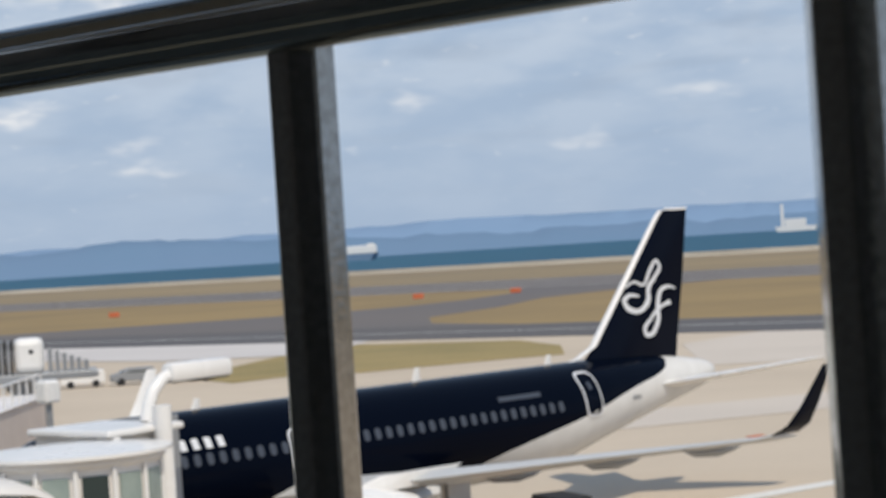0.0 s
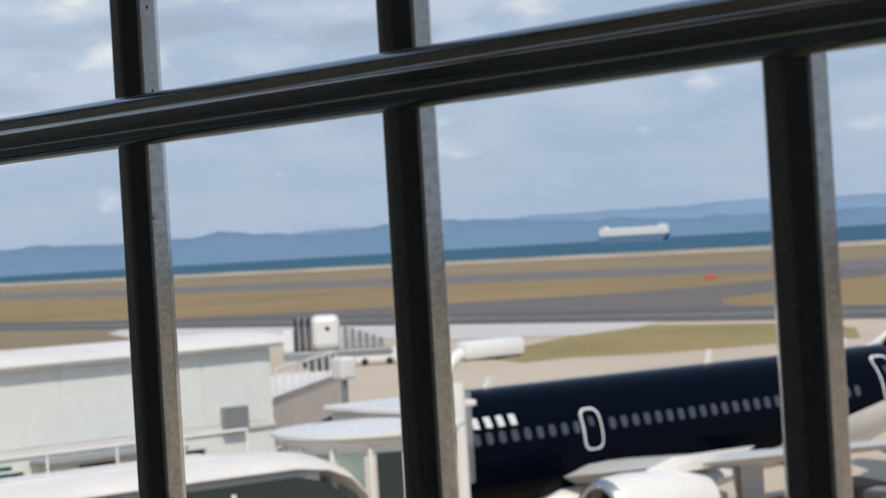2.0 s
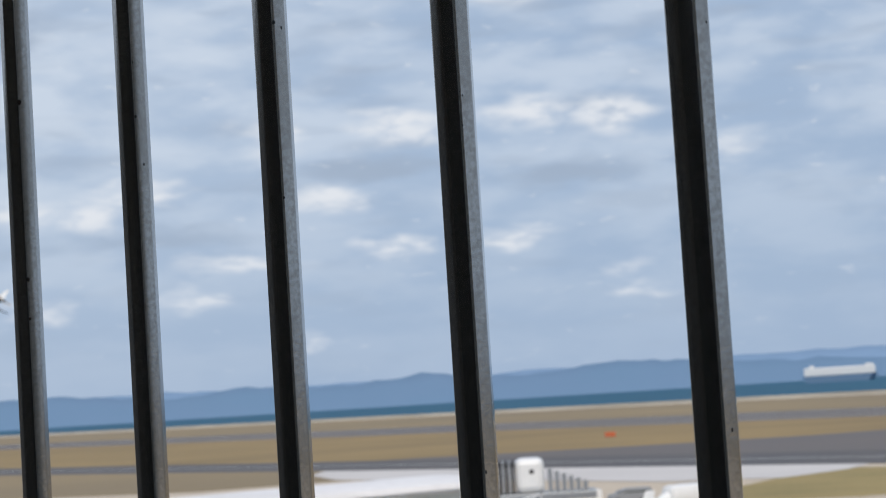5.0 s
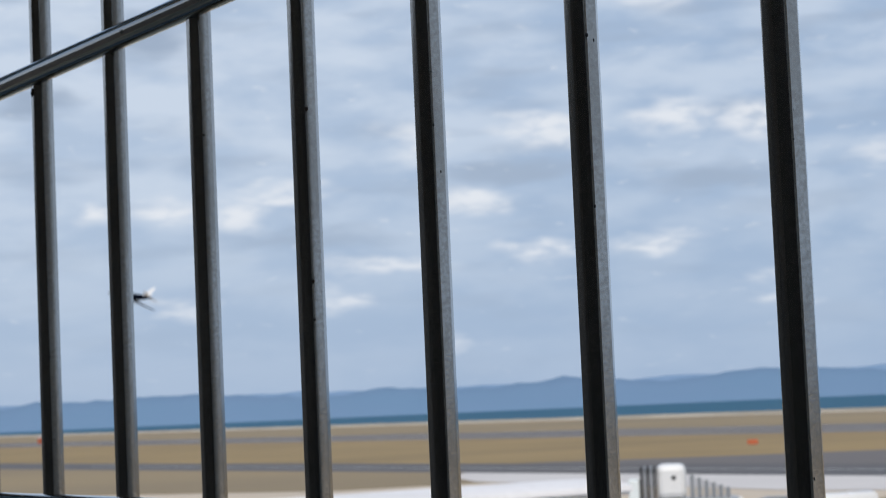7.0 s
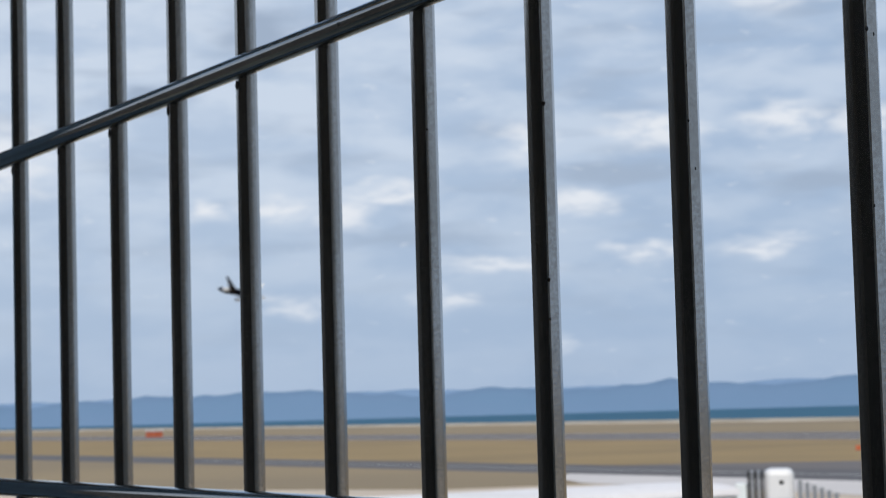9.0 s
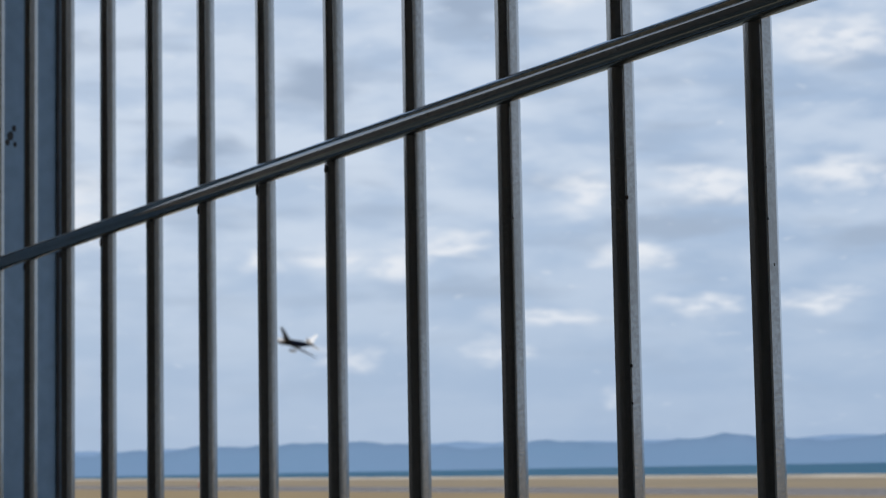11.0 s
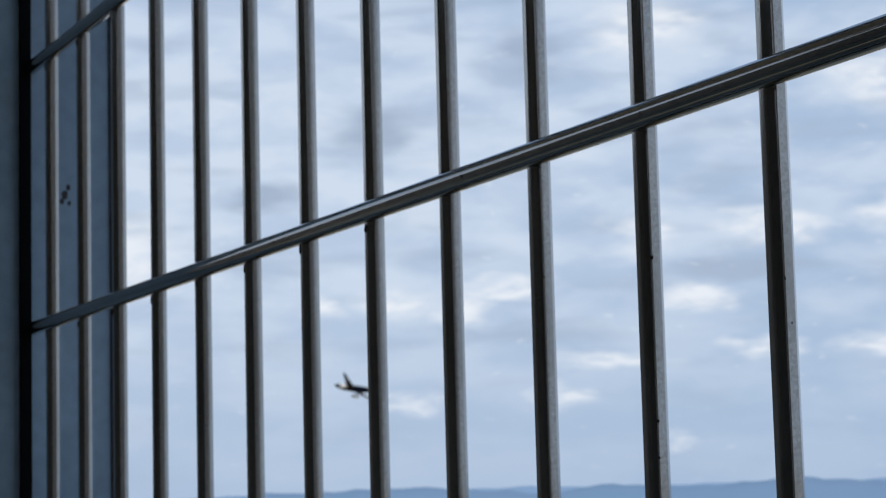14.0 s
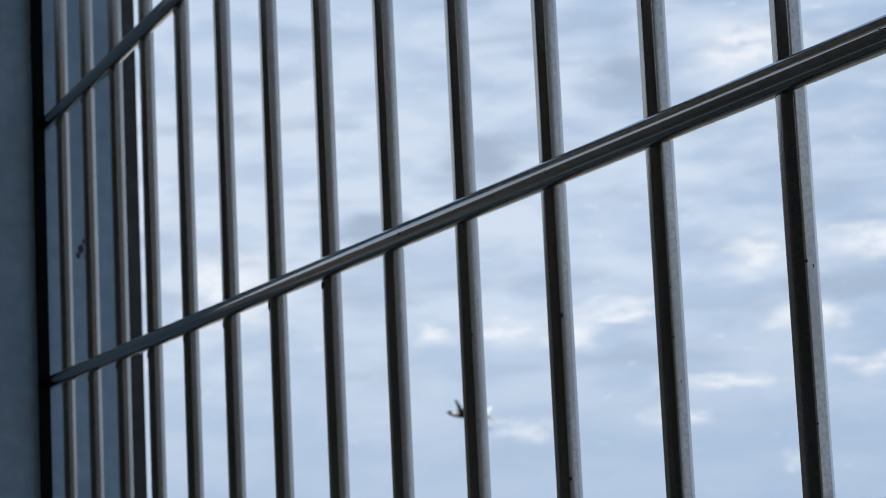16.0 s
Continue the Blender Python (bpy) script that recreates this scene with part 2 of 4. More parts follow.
M_ORANGE = paint("orange_marker", (0.55, 0.13, 0.05), 0.6, 0.0, 0.2, 8.0)
M_MARK = paint("white_marking", (0.70, 0.69, 0.66), 0.7, 0.0, 0.3, 6.0)
M_PORT = paint("window_blind", (0.055, 0.063, 0.08), 0.3, 0.0, 0.2, 8.0)
M_LETTER = paint("white_lettering", (0.70, 0.71, 0.73), 0.4, 0.0, 0.1, 8.0)



def two_tone():
    """Hull paint: gloss black above, white below a line that sweeps up to the tail."""
    m = bpy.data.materials.new("hull_two_tone")
    m.use_nodes = True
    n, l = m.node_tree.nodes, m.node_tree.links
    b = n["Principled BSDF"]
    b.inputs["Specular IOR Level"].default_value = 0.035
    at = n.new("ShaderNodeTexCoord")
    xyz = n.new("ShaderNodeSeparateXYZ")
    l.new(at.outputs["Object"], xyz.inputs[0])
    station = n.new("ShaderNodeMath"); station.operation = "DIVIDE"; station.inputs[1].default_value = 38.0
    l.new(xyz.outputs["Y"], station.inputs[0])
    line = n.new("ShaderNodeFloatCurve")
    line.inputs["Factor"].default_value = 1.0
    curve = line.mapping.curves[0]
    for k, (s, z) in enumerate(((0, 1.7), (17.5, 1.75), (20, 2.2), (22, 2.85), (28, 4.1), (30.5, 4.7), (33, 5.2), (35.0, 6.2), (38, 6.3))):
        if k in (0, 8):
            curve.points[0 if k == 0 else -1].location = (s / 38, z / 8)
        else:
            curve.points.new(s / 38, z / 8)
    line.mapping.update()
    l.new(station.outputs[0], line.inputs["Value"])
    height = n.new("ShaderNodeMath"); height.operation = "DIVIDE"; height.inputs[1].default_value = 8.0
    l.new(xyz.outputs["Z"], height.inputs[0])
    above = n.new("ShaderNodeMath"); above.operation = "GREATER_THAN"
    l.new(height.outputs[0], above.inputs[0]); l.new(line.outputs["Value"], above.inputs[1])
    grime = n.new("ShaderNodeTexNoise"); grime.inputs["Scale"].default_value = 1.2; grime.inputs["Detail"].default_value = 6
    l.new(at.outputs["Object"], grime.inputs["Vector"])
    dirty = n.new("ShaderNodeMix"); dirty.data_type = "RGBA"
    dirty.inputs["A"].default_value, dirty.inputs["B"].default_value = (0.72, 0.71, 0.69, 1), (0.56, 0.55, 0.53, 1)
    l.new(grime.outputs["Fac"], dirty.inputs["Factor"])
    mix = n.new("ShaderNodeMix"); mix.data_type = "RGBA"
    l.new(above.outputs[0], mix.inputs["Factor"])
    l.new(dirty.outputs["Result"], mix.inputs["A"])
    mix.inputs["B"].default_value = (0.0015, 0.003, 0.008, 1)
    l.new(mix.outputs["Result"], b.inputs["Base Color"])
    b.inputs["Roughness"].default_value = 0.12
    return m


M_HULL = two_tone()


# ---- building helpers ----
def link(name, bm, material, smooth=False):
    me = bpy.data.meshes.new(name)
    bm.normal_update()
    bm.to_mesh(me)
    bm.free()
    for m in material if isinstance(material, (list, tuple)) else (material,):
        me.materials.append(m)
    if smooth:
        me.polygons.foreach_set("use_smooth", [True] * len(me.polygons))
        me.set_sharp_from_angle(angle=radians(40))
    return new(name, me)


def part(name, bm, material, parent, label="", smooth=False):
    ob = link(name, bm, material, smooth)
    ob.parent = parent
    if label:
        ob["label"] = label
    return ob


def thing(name, label, category, m=Matrix(), group="", kind=""):
    ob = new(name)
    ob.empty_display_size = 0.2
    ob.matrix_world = m
    return tagged(ob, label, category, group, kind)


def box(x0, x1, y0, y1, z0, z1, bevel=0.0, bm=None):
    bm = bm or bmesh.new()
    made = bmesh.ops.create_cube(bm, size=1.0, matrix=Matrix.LocRotScale(
        ((x0 + x1) / 2, (y0 + y1) / 2, (z0 + z1) / 2), None, (x1 - x0, y1 - y0, z1 - z0)))
    if bevel:
        edges = list({e for v in made["verts"] for e in v.link_edges})
        bmesh.ops.bevel(bm, geom=edges, offset=bevel, segments=2, profile=0.5, affect="EDGES")
    return bm


def tube(a, b, r0, r1=None, sides=12, bm=None):
    bm = bm or bmesh.new()
    a, b = Vector(a), Vector(b)
    turn = (b - a).to_track_quat("Z", "Y").to_matrix().to_4x4()
    bmesh.ops.create_cone(bm, cap_ends=True, segments=sides, radius1=r0, radius2=r0 if r1 is None else r1,
                          depth=(b - a).length, matrix=Matrix.Translation((a + b) / 2) @ turn)
    return bm


def loft(rings, bm=None, caps=True, index=None):
    """Skin through rings of equal count. index(i, j) gives the material slot of a face."""
    bm = bm or bmesh.new()
    rows = [[bm.verts.new(p) for p in ring] for ring in rings]
    n = len(rows[0])
    for i in range(len(rows) - 1):
        for j in range(n):
            f = bm.faces.new((rows[i][j], rows[i][(j + 1) % n], rows[i + 1][(j + 1) % n], rows[i + 1][j]))
            if index:
                f.material_index = index(i, j)
    if caps:
        bm.faces.new(rows[0][::-1]); bm.faces.new(rows[-1])
    bmesh.ops.recalc_face_normals(bm, faces=bm.faces)
    return bm


def sheet(points, z, thick=0.02):
    """A flat slab with the outline given in plan."""
    bm = bmesh.new()
    lower = [bm.verts.new((x, y, z - thick)) for x, y in points]
    upper = [bm.verts.new((x, y, z)) for x, y in points]
    n = len(points)
    bm.faces.new(upper); bm.faces.new(lower[::-1])
    for i in range(n):
        bm.faces.new((lower[i], lower[(i + 1) % n], upper[(i + 1) % n], upper[i]))
    bmesh.ops.recalc_face_normals(bm, faces=bm.faces)
    return bm

# ---- ground, sea and distance ----
tagged(link("ground", sheet([(-4500, -400), (2500, -400), (2500, 746), (-4500, 746)], 0.0, 3.0), M_APRON),
       "sunlit tan concrete apron of an airfield", "ground", kind="structure")
tagged(link("water", sheet([(-4500, 735), (2500, 735), (2500, 4850), (-4500, 4850)], -1.6, 0.5), M_SEA),
       "deep blue sea beyond the airfield", "water", kind="structure")


def strip(name, y0, y1, z, material, label, category, x0=-4500, x1=2500):
    return tagged(link(name, sheet([(x0, y0), (x1, y0), (x1, y1), (x0, y1)], z, 0.05), material), label, category, kind="structure")


strip("shore_bank", 712, 745, 0.05, M_BANK, "pale sandy bank along the shore", "bank")
strip("grass_far", 462, 712, 0.05, M_GRASS_FAR, "dull brown dry grass beyond the runway", "grass")
strip("runway", 372, 462, 0.05, M_RUNWAY, "weathered grey-brown asphalt runway", "runway")
strip("grass_strip", 213, 372, 0.05, M_GRASS, "golden dry grass between runway and taxiway", "grass")
strip("taxiway", 184, 213, 0.05, M_TAXI, "dark grey asphalt taxiway", "taxiway")
# the sea wall as a low step
tagged(link("sea_wall", box(-4500, 2500, 744, 747, -2, 1.3, 0.2), M_BANK), "pale low concrete sea wall", "sea wall", kind="structure")
tagged(link("grass_island", sheet([(-174, 177), (-150, 178), (-136, 168), (-125, 155), (-128, 150), (-133, 136), (-139, 132), (-139, 126), (-148, 130), (-158, 142),
                                   (-168, 159)], 0.05), M_GRASS_OLIVE), "olive dry grass island beside the apron", "grass", kind="structure")
tagged(link("grass_island_west", sheet([(-900, 184), (-300, 184), (-255, 172), (-262, 140), (-330, 105), (-900, 60)], 0.05), M_GRASS_FAR),
       "dull dry grass beside the taxiway", "grass", kind="structure")
tagged(link("apron_road", sheet([(-300, 183.5), (-178, 183.5), (-172, 174), (-168, 160), (-182, 155), (-207, 158), (-262, 162), (-285, 172)], 0.07), M_PALE),
       "pale new concrete taxi lane", "pavement", kind="structure")
tagged(link("apron_slab", sheet([(-119.3, 165.8), (-122, 183.4), (-20, 183.4), (-48, 166), (-90.9, 143.9), (-98, 139.1)], 0.04), M_SLAB),
       "pale newer concrete slabs of the apron", "pavement", group="apron slabs", kind="structure")
tagged(link("apron_slab", sheet([(-78.6, 103.8), (-66, 128.8), (-57, 124.3), (-66.6, 104.3), (-75, 88), (-84, 92.9)], 0.04), M_SLAB),
       "pale newer concrete slabs of the apron", "pavement", group="apron slabs", kind="structure")
tagged(link("apron_line", sheet([(-49.2, 66), (-48.0, 72.6), (-46.6, 79.5), (-45.6, 79.2), (-46.9, 72.2), (-48.1, 65.6)], 0.04), M_MARK),
       "pale painted line on the apron", "marking", kind="structure")
# a link road across the grass from runway to taxiway, and runway markings
tagged(link("taxi_link", sheet([(-330, 213), (-292, 250), (-276, 272), (-272, 290), (-276, 312), (-288, 340), (-312, 372), (-256, 372), (-258, 334), (-252, 306),
                                (-232, 270), (-221, 241), (-203, 222), (-180, 213)], 0.07), M_RUNWAY),
       "curved grey asphalt link across the grass", "taxiway", kind="structure")
for y in (385, 417, 450):
    tagged(link("runway_line", sheet([(-1500, y - 0.5), (600, y - 0.5), (600, y + 0.5), (-1500, y + 0.5)], 0.07), M_MARK),
           "faded white painted runway line", "marking", group="runway lines", kind="structure")
tagged(link("taxi_line", sheet([(-500, 198), (300, 198), (300, 198.4), (-500, 198.4)], 0.07), M_MARK), "faded taxiway centre line", "marking", kind="structure")


def ridge(name, dist, material, label, crest, rough, seed, a0=-20, a1=110):
    """A range of hills round the far shore: a crest line from (degrees round, height) pairs, with slopes in front and behind."""
    bm = bmesh.new()
    cols = []
    n = 420
    at, tops = [c[0] for c in crest], [c[1] for c in crest]
    for i in range(n + 1):
        deg = a0 + (a1 - a0) * i / n
        a, s = radians(deg), deg * 0.25 + seed
        h = float(np.mean([np.interp(deg + d, at, tops) for d in (-0.8, -0.4, 0, 0.4, 0.8)]))
        h = max(12.0, h + rough * (0.9 * noise.noise((s * 2.3, seed, 3)) + 0.6 * noise.noise((s * 6, seed, 5)) + 0.3 * noise.noise((s * 15, seed, 8))))
        way = Vector((-math.cos(a), math.sin(a), 0))
        cols.append([bm.verts.new(way * d + Vector((0, 0, z))) for d, z in
                     ((dist - 190, -3), (dist - 130, h * 0.32 + 7 * noise.noise((s * 5, 2, 7))), (dist - 70, h * 0.66 + 9 * noise.noise((s * 8, 2, 2))),
                      (dist, h), (dist + 80, h * 0.5), (dist + 140, -3))])
    for p, q in zip(cols, cols[1:]):
        for j in range(5):
            bm.faces.new((p[j], q[j], q[j + 1], p[j + 1]))
    bmesh.ops.recalc_face_normals(bm, faces=bm.faces)
    return tagged(link(name, bm, material, True), label, "hills", kind="structure")


ridge("backdrop_hills", 4500, M_HILL, "hills across the water, coloured blue for haze",
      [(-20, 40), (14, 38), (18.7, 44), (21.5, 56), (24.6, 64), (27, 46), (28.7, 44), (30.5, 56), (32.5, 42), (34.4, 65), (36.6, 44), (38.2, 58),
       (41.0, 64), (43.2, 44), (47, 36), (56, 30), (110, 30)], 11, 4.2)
ridge("backdrop_far_hills", 4720, M_HILL_FAR, "far hills coloured pale blue for haze",
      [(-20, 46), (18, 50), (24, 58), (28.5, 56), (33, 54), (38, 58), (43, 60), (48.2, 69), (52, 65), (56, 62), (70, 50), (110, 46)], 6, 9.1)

# ---- the viewing deck round the camera ----
DECK = 9.30
EYE = 10.90
# unseen floor, run out past the fence to block the apron in rail reflections
tagged(link("floor", box(-8, 12, -4.2, 5.6, DECK - 0.3, DECK), M_DECK), "dark grey coated floor of a viewing deck", "floor", kind="structure")
# unseen back wall; its two tones are set for reflections in the bars
for x0, x1, m, word in ((-20, 2.3, M_BROWN, "brown"), (2.3, 16, M_TOWER, "dark")):
    tagged(link("wall_north", box(x0, x1, -4.4, -4.2, DECK - 9.3, DECK + 3.38), m), word + " unseen wall added behind the deck", "wall", kind="structure")
# unseen canopy added to keep the sun off the fence and end wall
for y0, y1 in ((-4.2, -2.70), (-2.30, 0.1)):            # slot left open to put a highlight streak on the rails
    tagged(link("ceiling", box(-4.6, 5, y0, y1, DECK + 3.55, DECK + 3.7), M_CANOPY), "unseen pale canopy added to shade the deck", "ceiling", kind="structure")
for x in (-4.4, 0.5, 4.5):
    tagged(link("canopy_post", tube((x, -4.1, DECK), (x, -4.1, DECK + 3.55), .06), M_TOWER), "unseen dark post added under the canopy", "post", kind="structure")
tagged(link("terminal_wall", box(-120, 60, -4.9, -4.45, 0, DECK - 0.3), M_PANEL), "pale terminal wall below the deck", "wall", kind="structure")
WALL_X = -1.262
# unseen end wall added to hide the sky from the bars' side-face reflections
tagged(link("wall_east", box(8.0, 8.3, -4.2, 3.7, DECK, DECK + 4.6), M_BEIGE), "unseen beige wall added to darken reflections in the bars", "wall", kind="structure")
tagged(link("wall_west", box(-1.75, WALL_X, -0.20, 0.100, DECK, DECK + 3.55, 0.006), M_WALL),
       "blue-grey painted wall at the end of the fence, stained", "wall", kind="structure")
tagged(link("trim_west", box(WALL_X - 0.002, WALL_X + 0.003, 0.086, 0.1025, DECK, DECK + 2.95, 0.0015), M_EDGE),
       "dark rusty edge strip of the end wall", "trim", kind="structure")

# ---- the fence ----
PITCH = 0.12
BAR_F = 0.0128                       # across the flats of the eight-sided bars
BAR_C = (0.0027, BAR_F / 2)          # the axis of a bar, from its mark on the fence line
RAIL_R = 0.0072
fence = thing("fence", "dark brown painted steel bar fence with pipe rails", "fence")


def bar_mesh(lo, hi):
    """An eight-sided bar whose corners are rounded off."""
    apothem, r = BAR_F / 2, 0.0019
    far = (apothem - r) / math.cos(math.pi / 8)
    pts = []
    for k in range(8):
        a = math.pi / 8 + k * math.pi / 4
        for d in (-22.5, -14, -5, 5, 14, 22.5):
            b = a + radians(d)
            pts.append((BAR_C[0] + far * math.cos(a) + r * math.cos(b), BAR_C[1] + far * math.sin(a) + r * math.sin(b)))
    steps = [lo + (hi - lo) * i / 6 for i in range(7)]
    return loft([[(x, y, z) for x, y in pts] for z in steps])


bar_data = None
for k in range(-10, 24):
    if bar_data is None:
        ob = part("bar", bar_mesh(DECK + 0.08, DECK + 2.60), M_BAR, fence, smooth=True)
        bar_data = ob.data
    else:
        ob = new("bar", bar_data)
        ob.parent = fence
    ob.location = (k * PITCH, 0, 0)
for z in (-0.585, -0.310, -0.0356, 0.2375, 0.5176, 0.795):
    bm = bmesh.new()
    rings = []
    for i in range(41):
        x = WALL_X + (3.2 - WALL_X) * i / 40
        rings.append([(x, 0.0010 + RAIL_R * math.cos(2 * math.pi * j / 24), EYE + z + RAIL_R * math.sin(2 * math.pi * j / 24)) for j in range(24)])
    loft(rings, bm)
    part("rail", bm, M_RAIL, fence, smooth=True)
part("end_channel", box(WALL_X + 0.001, WALL_X + 0.009, -0.013, -0.001, DECK, DECK + 2.9, 0.001), M_SEAL, fence, "black end channel on the wall")

# ---- the parked airliner ----
FUSE = [(0, .05, 3.25, 3.40), (.3, .5, 2.9, 3.85), (1, .98, 2.45, 4.45), (2, 1.4, 2.1, 5.0), (3.5, 1.78, 1.87, 5.6), (5, 1.95, 1.8, 5.87),
        (6.5, 1.975, 1.78, 5.92), (24.5, 1.975, 1.78, 5.92), (27, 1.93, 2.05, 5.92), (29, 1.76, 2.55, 5.92), (31, 1.5, 3.0, 5.9),
        (33, 1.2, 3.45, 5.82), (35, .92, 3.88, 5.62), (36.4, .70, 4.2, 5.42), (37.0, .54, 4.4, 5.28), (37.3, .36, 4.56, 5.14), (37.4, .15, 4.72, 4.98)]


def along(table, s, col):
    return float(np.interp(s, [r[0] for r in table], [r[col] for r in table]))


def skin(s, z, out=0.0):
    """The point of the port side of the hull at station s and height z."""
    w, lo, hi = (along(FUSE, s, c) for c in (1, 2, 3))
    c, h = (lo + hi) / 2, (hi - lo) / 2
    k = max(-0.999, min(0.999, (z - c) / h))
    x = w * math.sqrt(1 - k * k)
    n = Vector((x / w ** 2, 0, (z - c) / h ** 2)).normalized()
    return Vector((x, s, z)) + n * out


def patch(outline, out=0.02, hole=None):
    """A thin plate on the port side, from (s, z) pairs; with hole, the frame between two outlines."""
    bm = bmesh.new()
    outer = [bm.verts.new(skin(s, z, out)) for s, z in outline]
    base = [bm.verts.new(skin(s, z, -0.01)) for s, z in outline]
    n = len(outer)
    if hole:
        inner = [bm.verts.new(skin(s, z, out)) for s, z in hole]
        for i in range(n):
            bm.faces.new((outer[i], outer[(i + 1) % n], inner[(i + 1) % n], inner[i]))
    else:
        bm.faces.new(outer)
    for i in range(n):
        bm.faces.new((base[i], base[(i + 1) % n], outer[(i + 1) % n], outer[i]))
    bmesh.ops.recalc_face_normals(bm, faces=bm.faces)
    return bm


def oval(s, z, w, h, r=None, n=5):
    r = min(w, h) / 2 if r is None else r
    pts = []
    for cs, cz, a0 in ((s + w / 2 - r, z + h / 2 - r, 0), (s - w / 2 + r, z + h / 2 - r, 90), (s - w / 2 + r, z - h / 2 + r, 180), (s + w / 2 - r, z - h / 2 + r, 270)):
        for k in range(n):
            a = radians(a0 + 90 * k / (n - 1))
            pts.append((cs + r * math.cos(a), cz + r * math.sin(a)))
    full = []
    for i, (p, q) in enumerate(zip(pts, pts[1:] + pts[:1])):
        k = (9 if h > 0.6 else 4) if h > 0.3 and i % n == n - 1 else 1
        full += [(p[0] + (q[0] - p[0]) * j / k, p[1] + (q[1] - p[1]) * j / k) for j in range(k)]
    return full


def foil(le, te, thick, n=8):
    """An aerofoil section between two points, thick along the given vector."""
    le, te, up = Vector(le), Vector(te), Vector(thick)
    top, low = [], []
    for k in range(n + 1):
        u = k / n
        t = 2.6 * (0.2969 * math.sqrt(u) - 0.126 * u - 0.3516 * u * u + 0.2843 * u ** 3 - 0.1015 * u ** 4) / 0.26
        top.append(le.lerp(te, u) + up * (t * 0.5))
        low.append(le.lerp(te, u) - up * (t * 0.5 + 0.0005))
    return top + low[::-1]


airliner = thing("airliner", "parked black and white twin-engine airliner on the apron", "airplane", pose(-53.85, 37.28, 0, 0, 0, -3))
rings, stations = [], []
for i in range(111):
    s = 37.57 * (i / 110) ** 1.0
    s = s if i else 0.0
    w, lo, hi = (along(FUSE, s, c) for c in (1, 2, 3))
    stations.append((s, lo, hi))
    rings.append([(w * math.cos(2 * math.pi * (j + 0.5) / 48), s, (lo + hi) / 2 + (hi - lo) / 2 * math.sin(2 * math.pi * (j + 0.5) / 48)) for j in range(48)])

part("fuselage", loft(rings), M_HULL, airliner, "black fuselage with a white sweep under the tail", True)
# wings with the kinked trailing edge, and dark upturned tips
for side, word in ((1, "port"), (-1, "starboard")):
    secs = [(1.2, 11.1, 18.6, 2.75, .8), (2.2, 11.7, 18.7, 2.85, .75), (6.4, 14.1, 18.9, 3.25, .48), (11.5, 16.6, 20.0, 3.75, .30), (16.2, 18.85, 20.55, 4.18, .17), (16.6, 19.1, 20.6, 4.27, .13)]
    bm = loft([foil((side * x, a, z), (side * x, b, z - 0.12), (0, 0, t)) for x, a, b, z, t in secs])
    wing = part("wing", bm, M_WING, airliner, "pale grey-white swept wing", True)
    tips = [(16.6, 19.1, 20.6, 4.27, .13), (16.95, 19.5, 20.75, 4.55, .12), (17.15, 20.0, 20.95, 5.1, .09), (17.45, 20.9, 21.4, 6.35, .04)]
    bm = loft([foil((side * x, a, z), (side * x, b, z), (side * t, 0, 0.3 * t)) for x, a, b, z, t in tips])
    part("winglet", bm, M_NAVY if side == 1 else M_WHITE, wing, "dark upturned wing tip" if side == 1 else "white upturned wing tip", True)
    if side == 1:
        for x, s, z in ((6.6, 18.4, 2.85), (10.4, 19.2, 3.3), (14.0, 20.0, 3.7)):
            bm = loft([[(x + r * math.cos(a), s + d, z + dz + 0.9 * r * math.sin(a)) for a in [2 * math.pi * k / 10 for k in range(10)]]
                       for d, r, dz in ((-2.0, .04, .2), (-1.4, .17, .06), (-.3, .22, .0), (.6, .14, .04), (1.1, .03, .08))])
            part("flap_fairing", bm, M_GREY, wing, "grey flap track fairing", True)
        part("wing_mark", box(15.5, 15.75, 19.3, 20.0, 4.20, 4.225), M_ORANGE, wing, "red safety mark on the wing")
# tailplanes
for side in (1, -1):
    bm = loft([foil((side * x, a, z), (side * x, b, z), (0, 0, t)) for x, a, b, z, t in ((.5, 32.2, 36.0, 4.55, .38), (3.4, 34.1, 36.7, 4.95, .24), (6.1, 35.8, 37.2, 5.35, .12), (6.22, 36.0, 37.2, 5.37, .06))])
    part("tailplane", bm, M_WHITE, airliner, "pale tailplane", True)
# fin with its pale leading edge
FIN = [(5.55, 28.95, 35.2, .62), (6.4, 30.05, 35.35, .56), (9.0, 32.35, 35.95, .36), (11.4, 34.45, 36.4, .22), (11.72, 34.8, 36.48, .16)]
fin = part("fin", loft([foil((0, a, z), (0, b, z), (t, 0, 0)) for z, a, b, t in FIN]), M_NAVY, airliner, "tall black tail fin", True)
edge = [(5.75, 27.4, .16), (5.98, 28.85, .24), (6.4, 29.85, .27), (9.0, 32.15, .22), (11.4, 34.27, .16), (11.72, 34.65, .12)]
bm = loft([[(0.5 * t * math.cos(a) * 1.25, e + 0.13 + 0.15 * math.sin(a), z) for a in [2 * math.pi * k / 10 for k in range(10)]] for z, e, t in edge])
part("leading_edge", bm, M_WHITE, fin, "white leading edge strip", True)
part("fin_cap", loft([foil((0, a, z), (0, 36.5, z), (t, 0, 0)) for z, a, t in ((11.70, 34.8, .17), (11.80, 35.1, .1))]), M_WHITE, fin, "white cap of the fin", True)


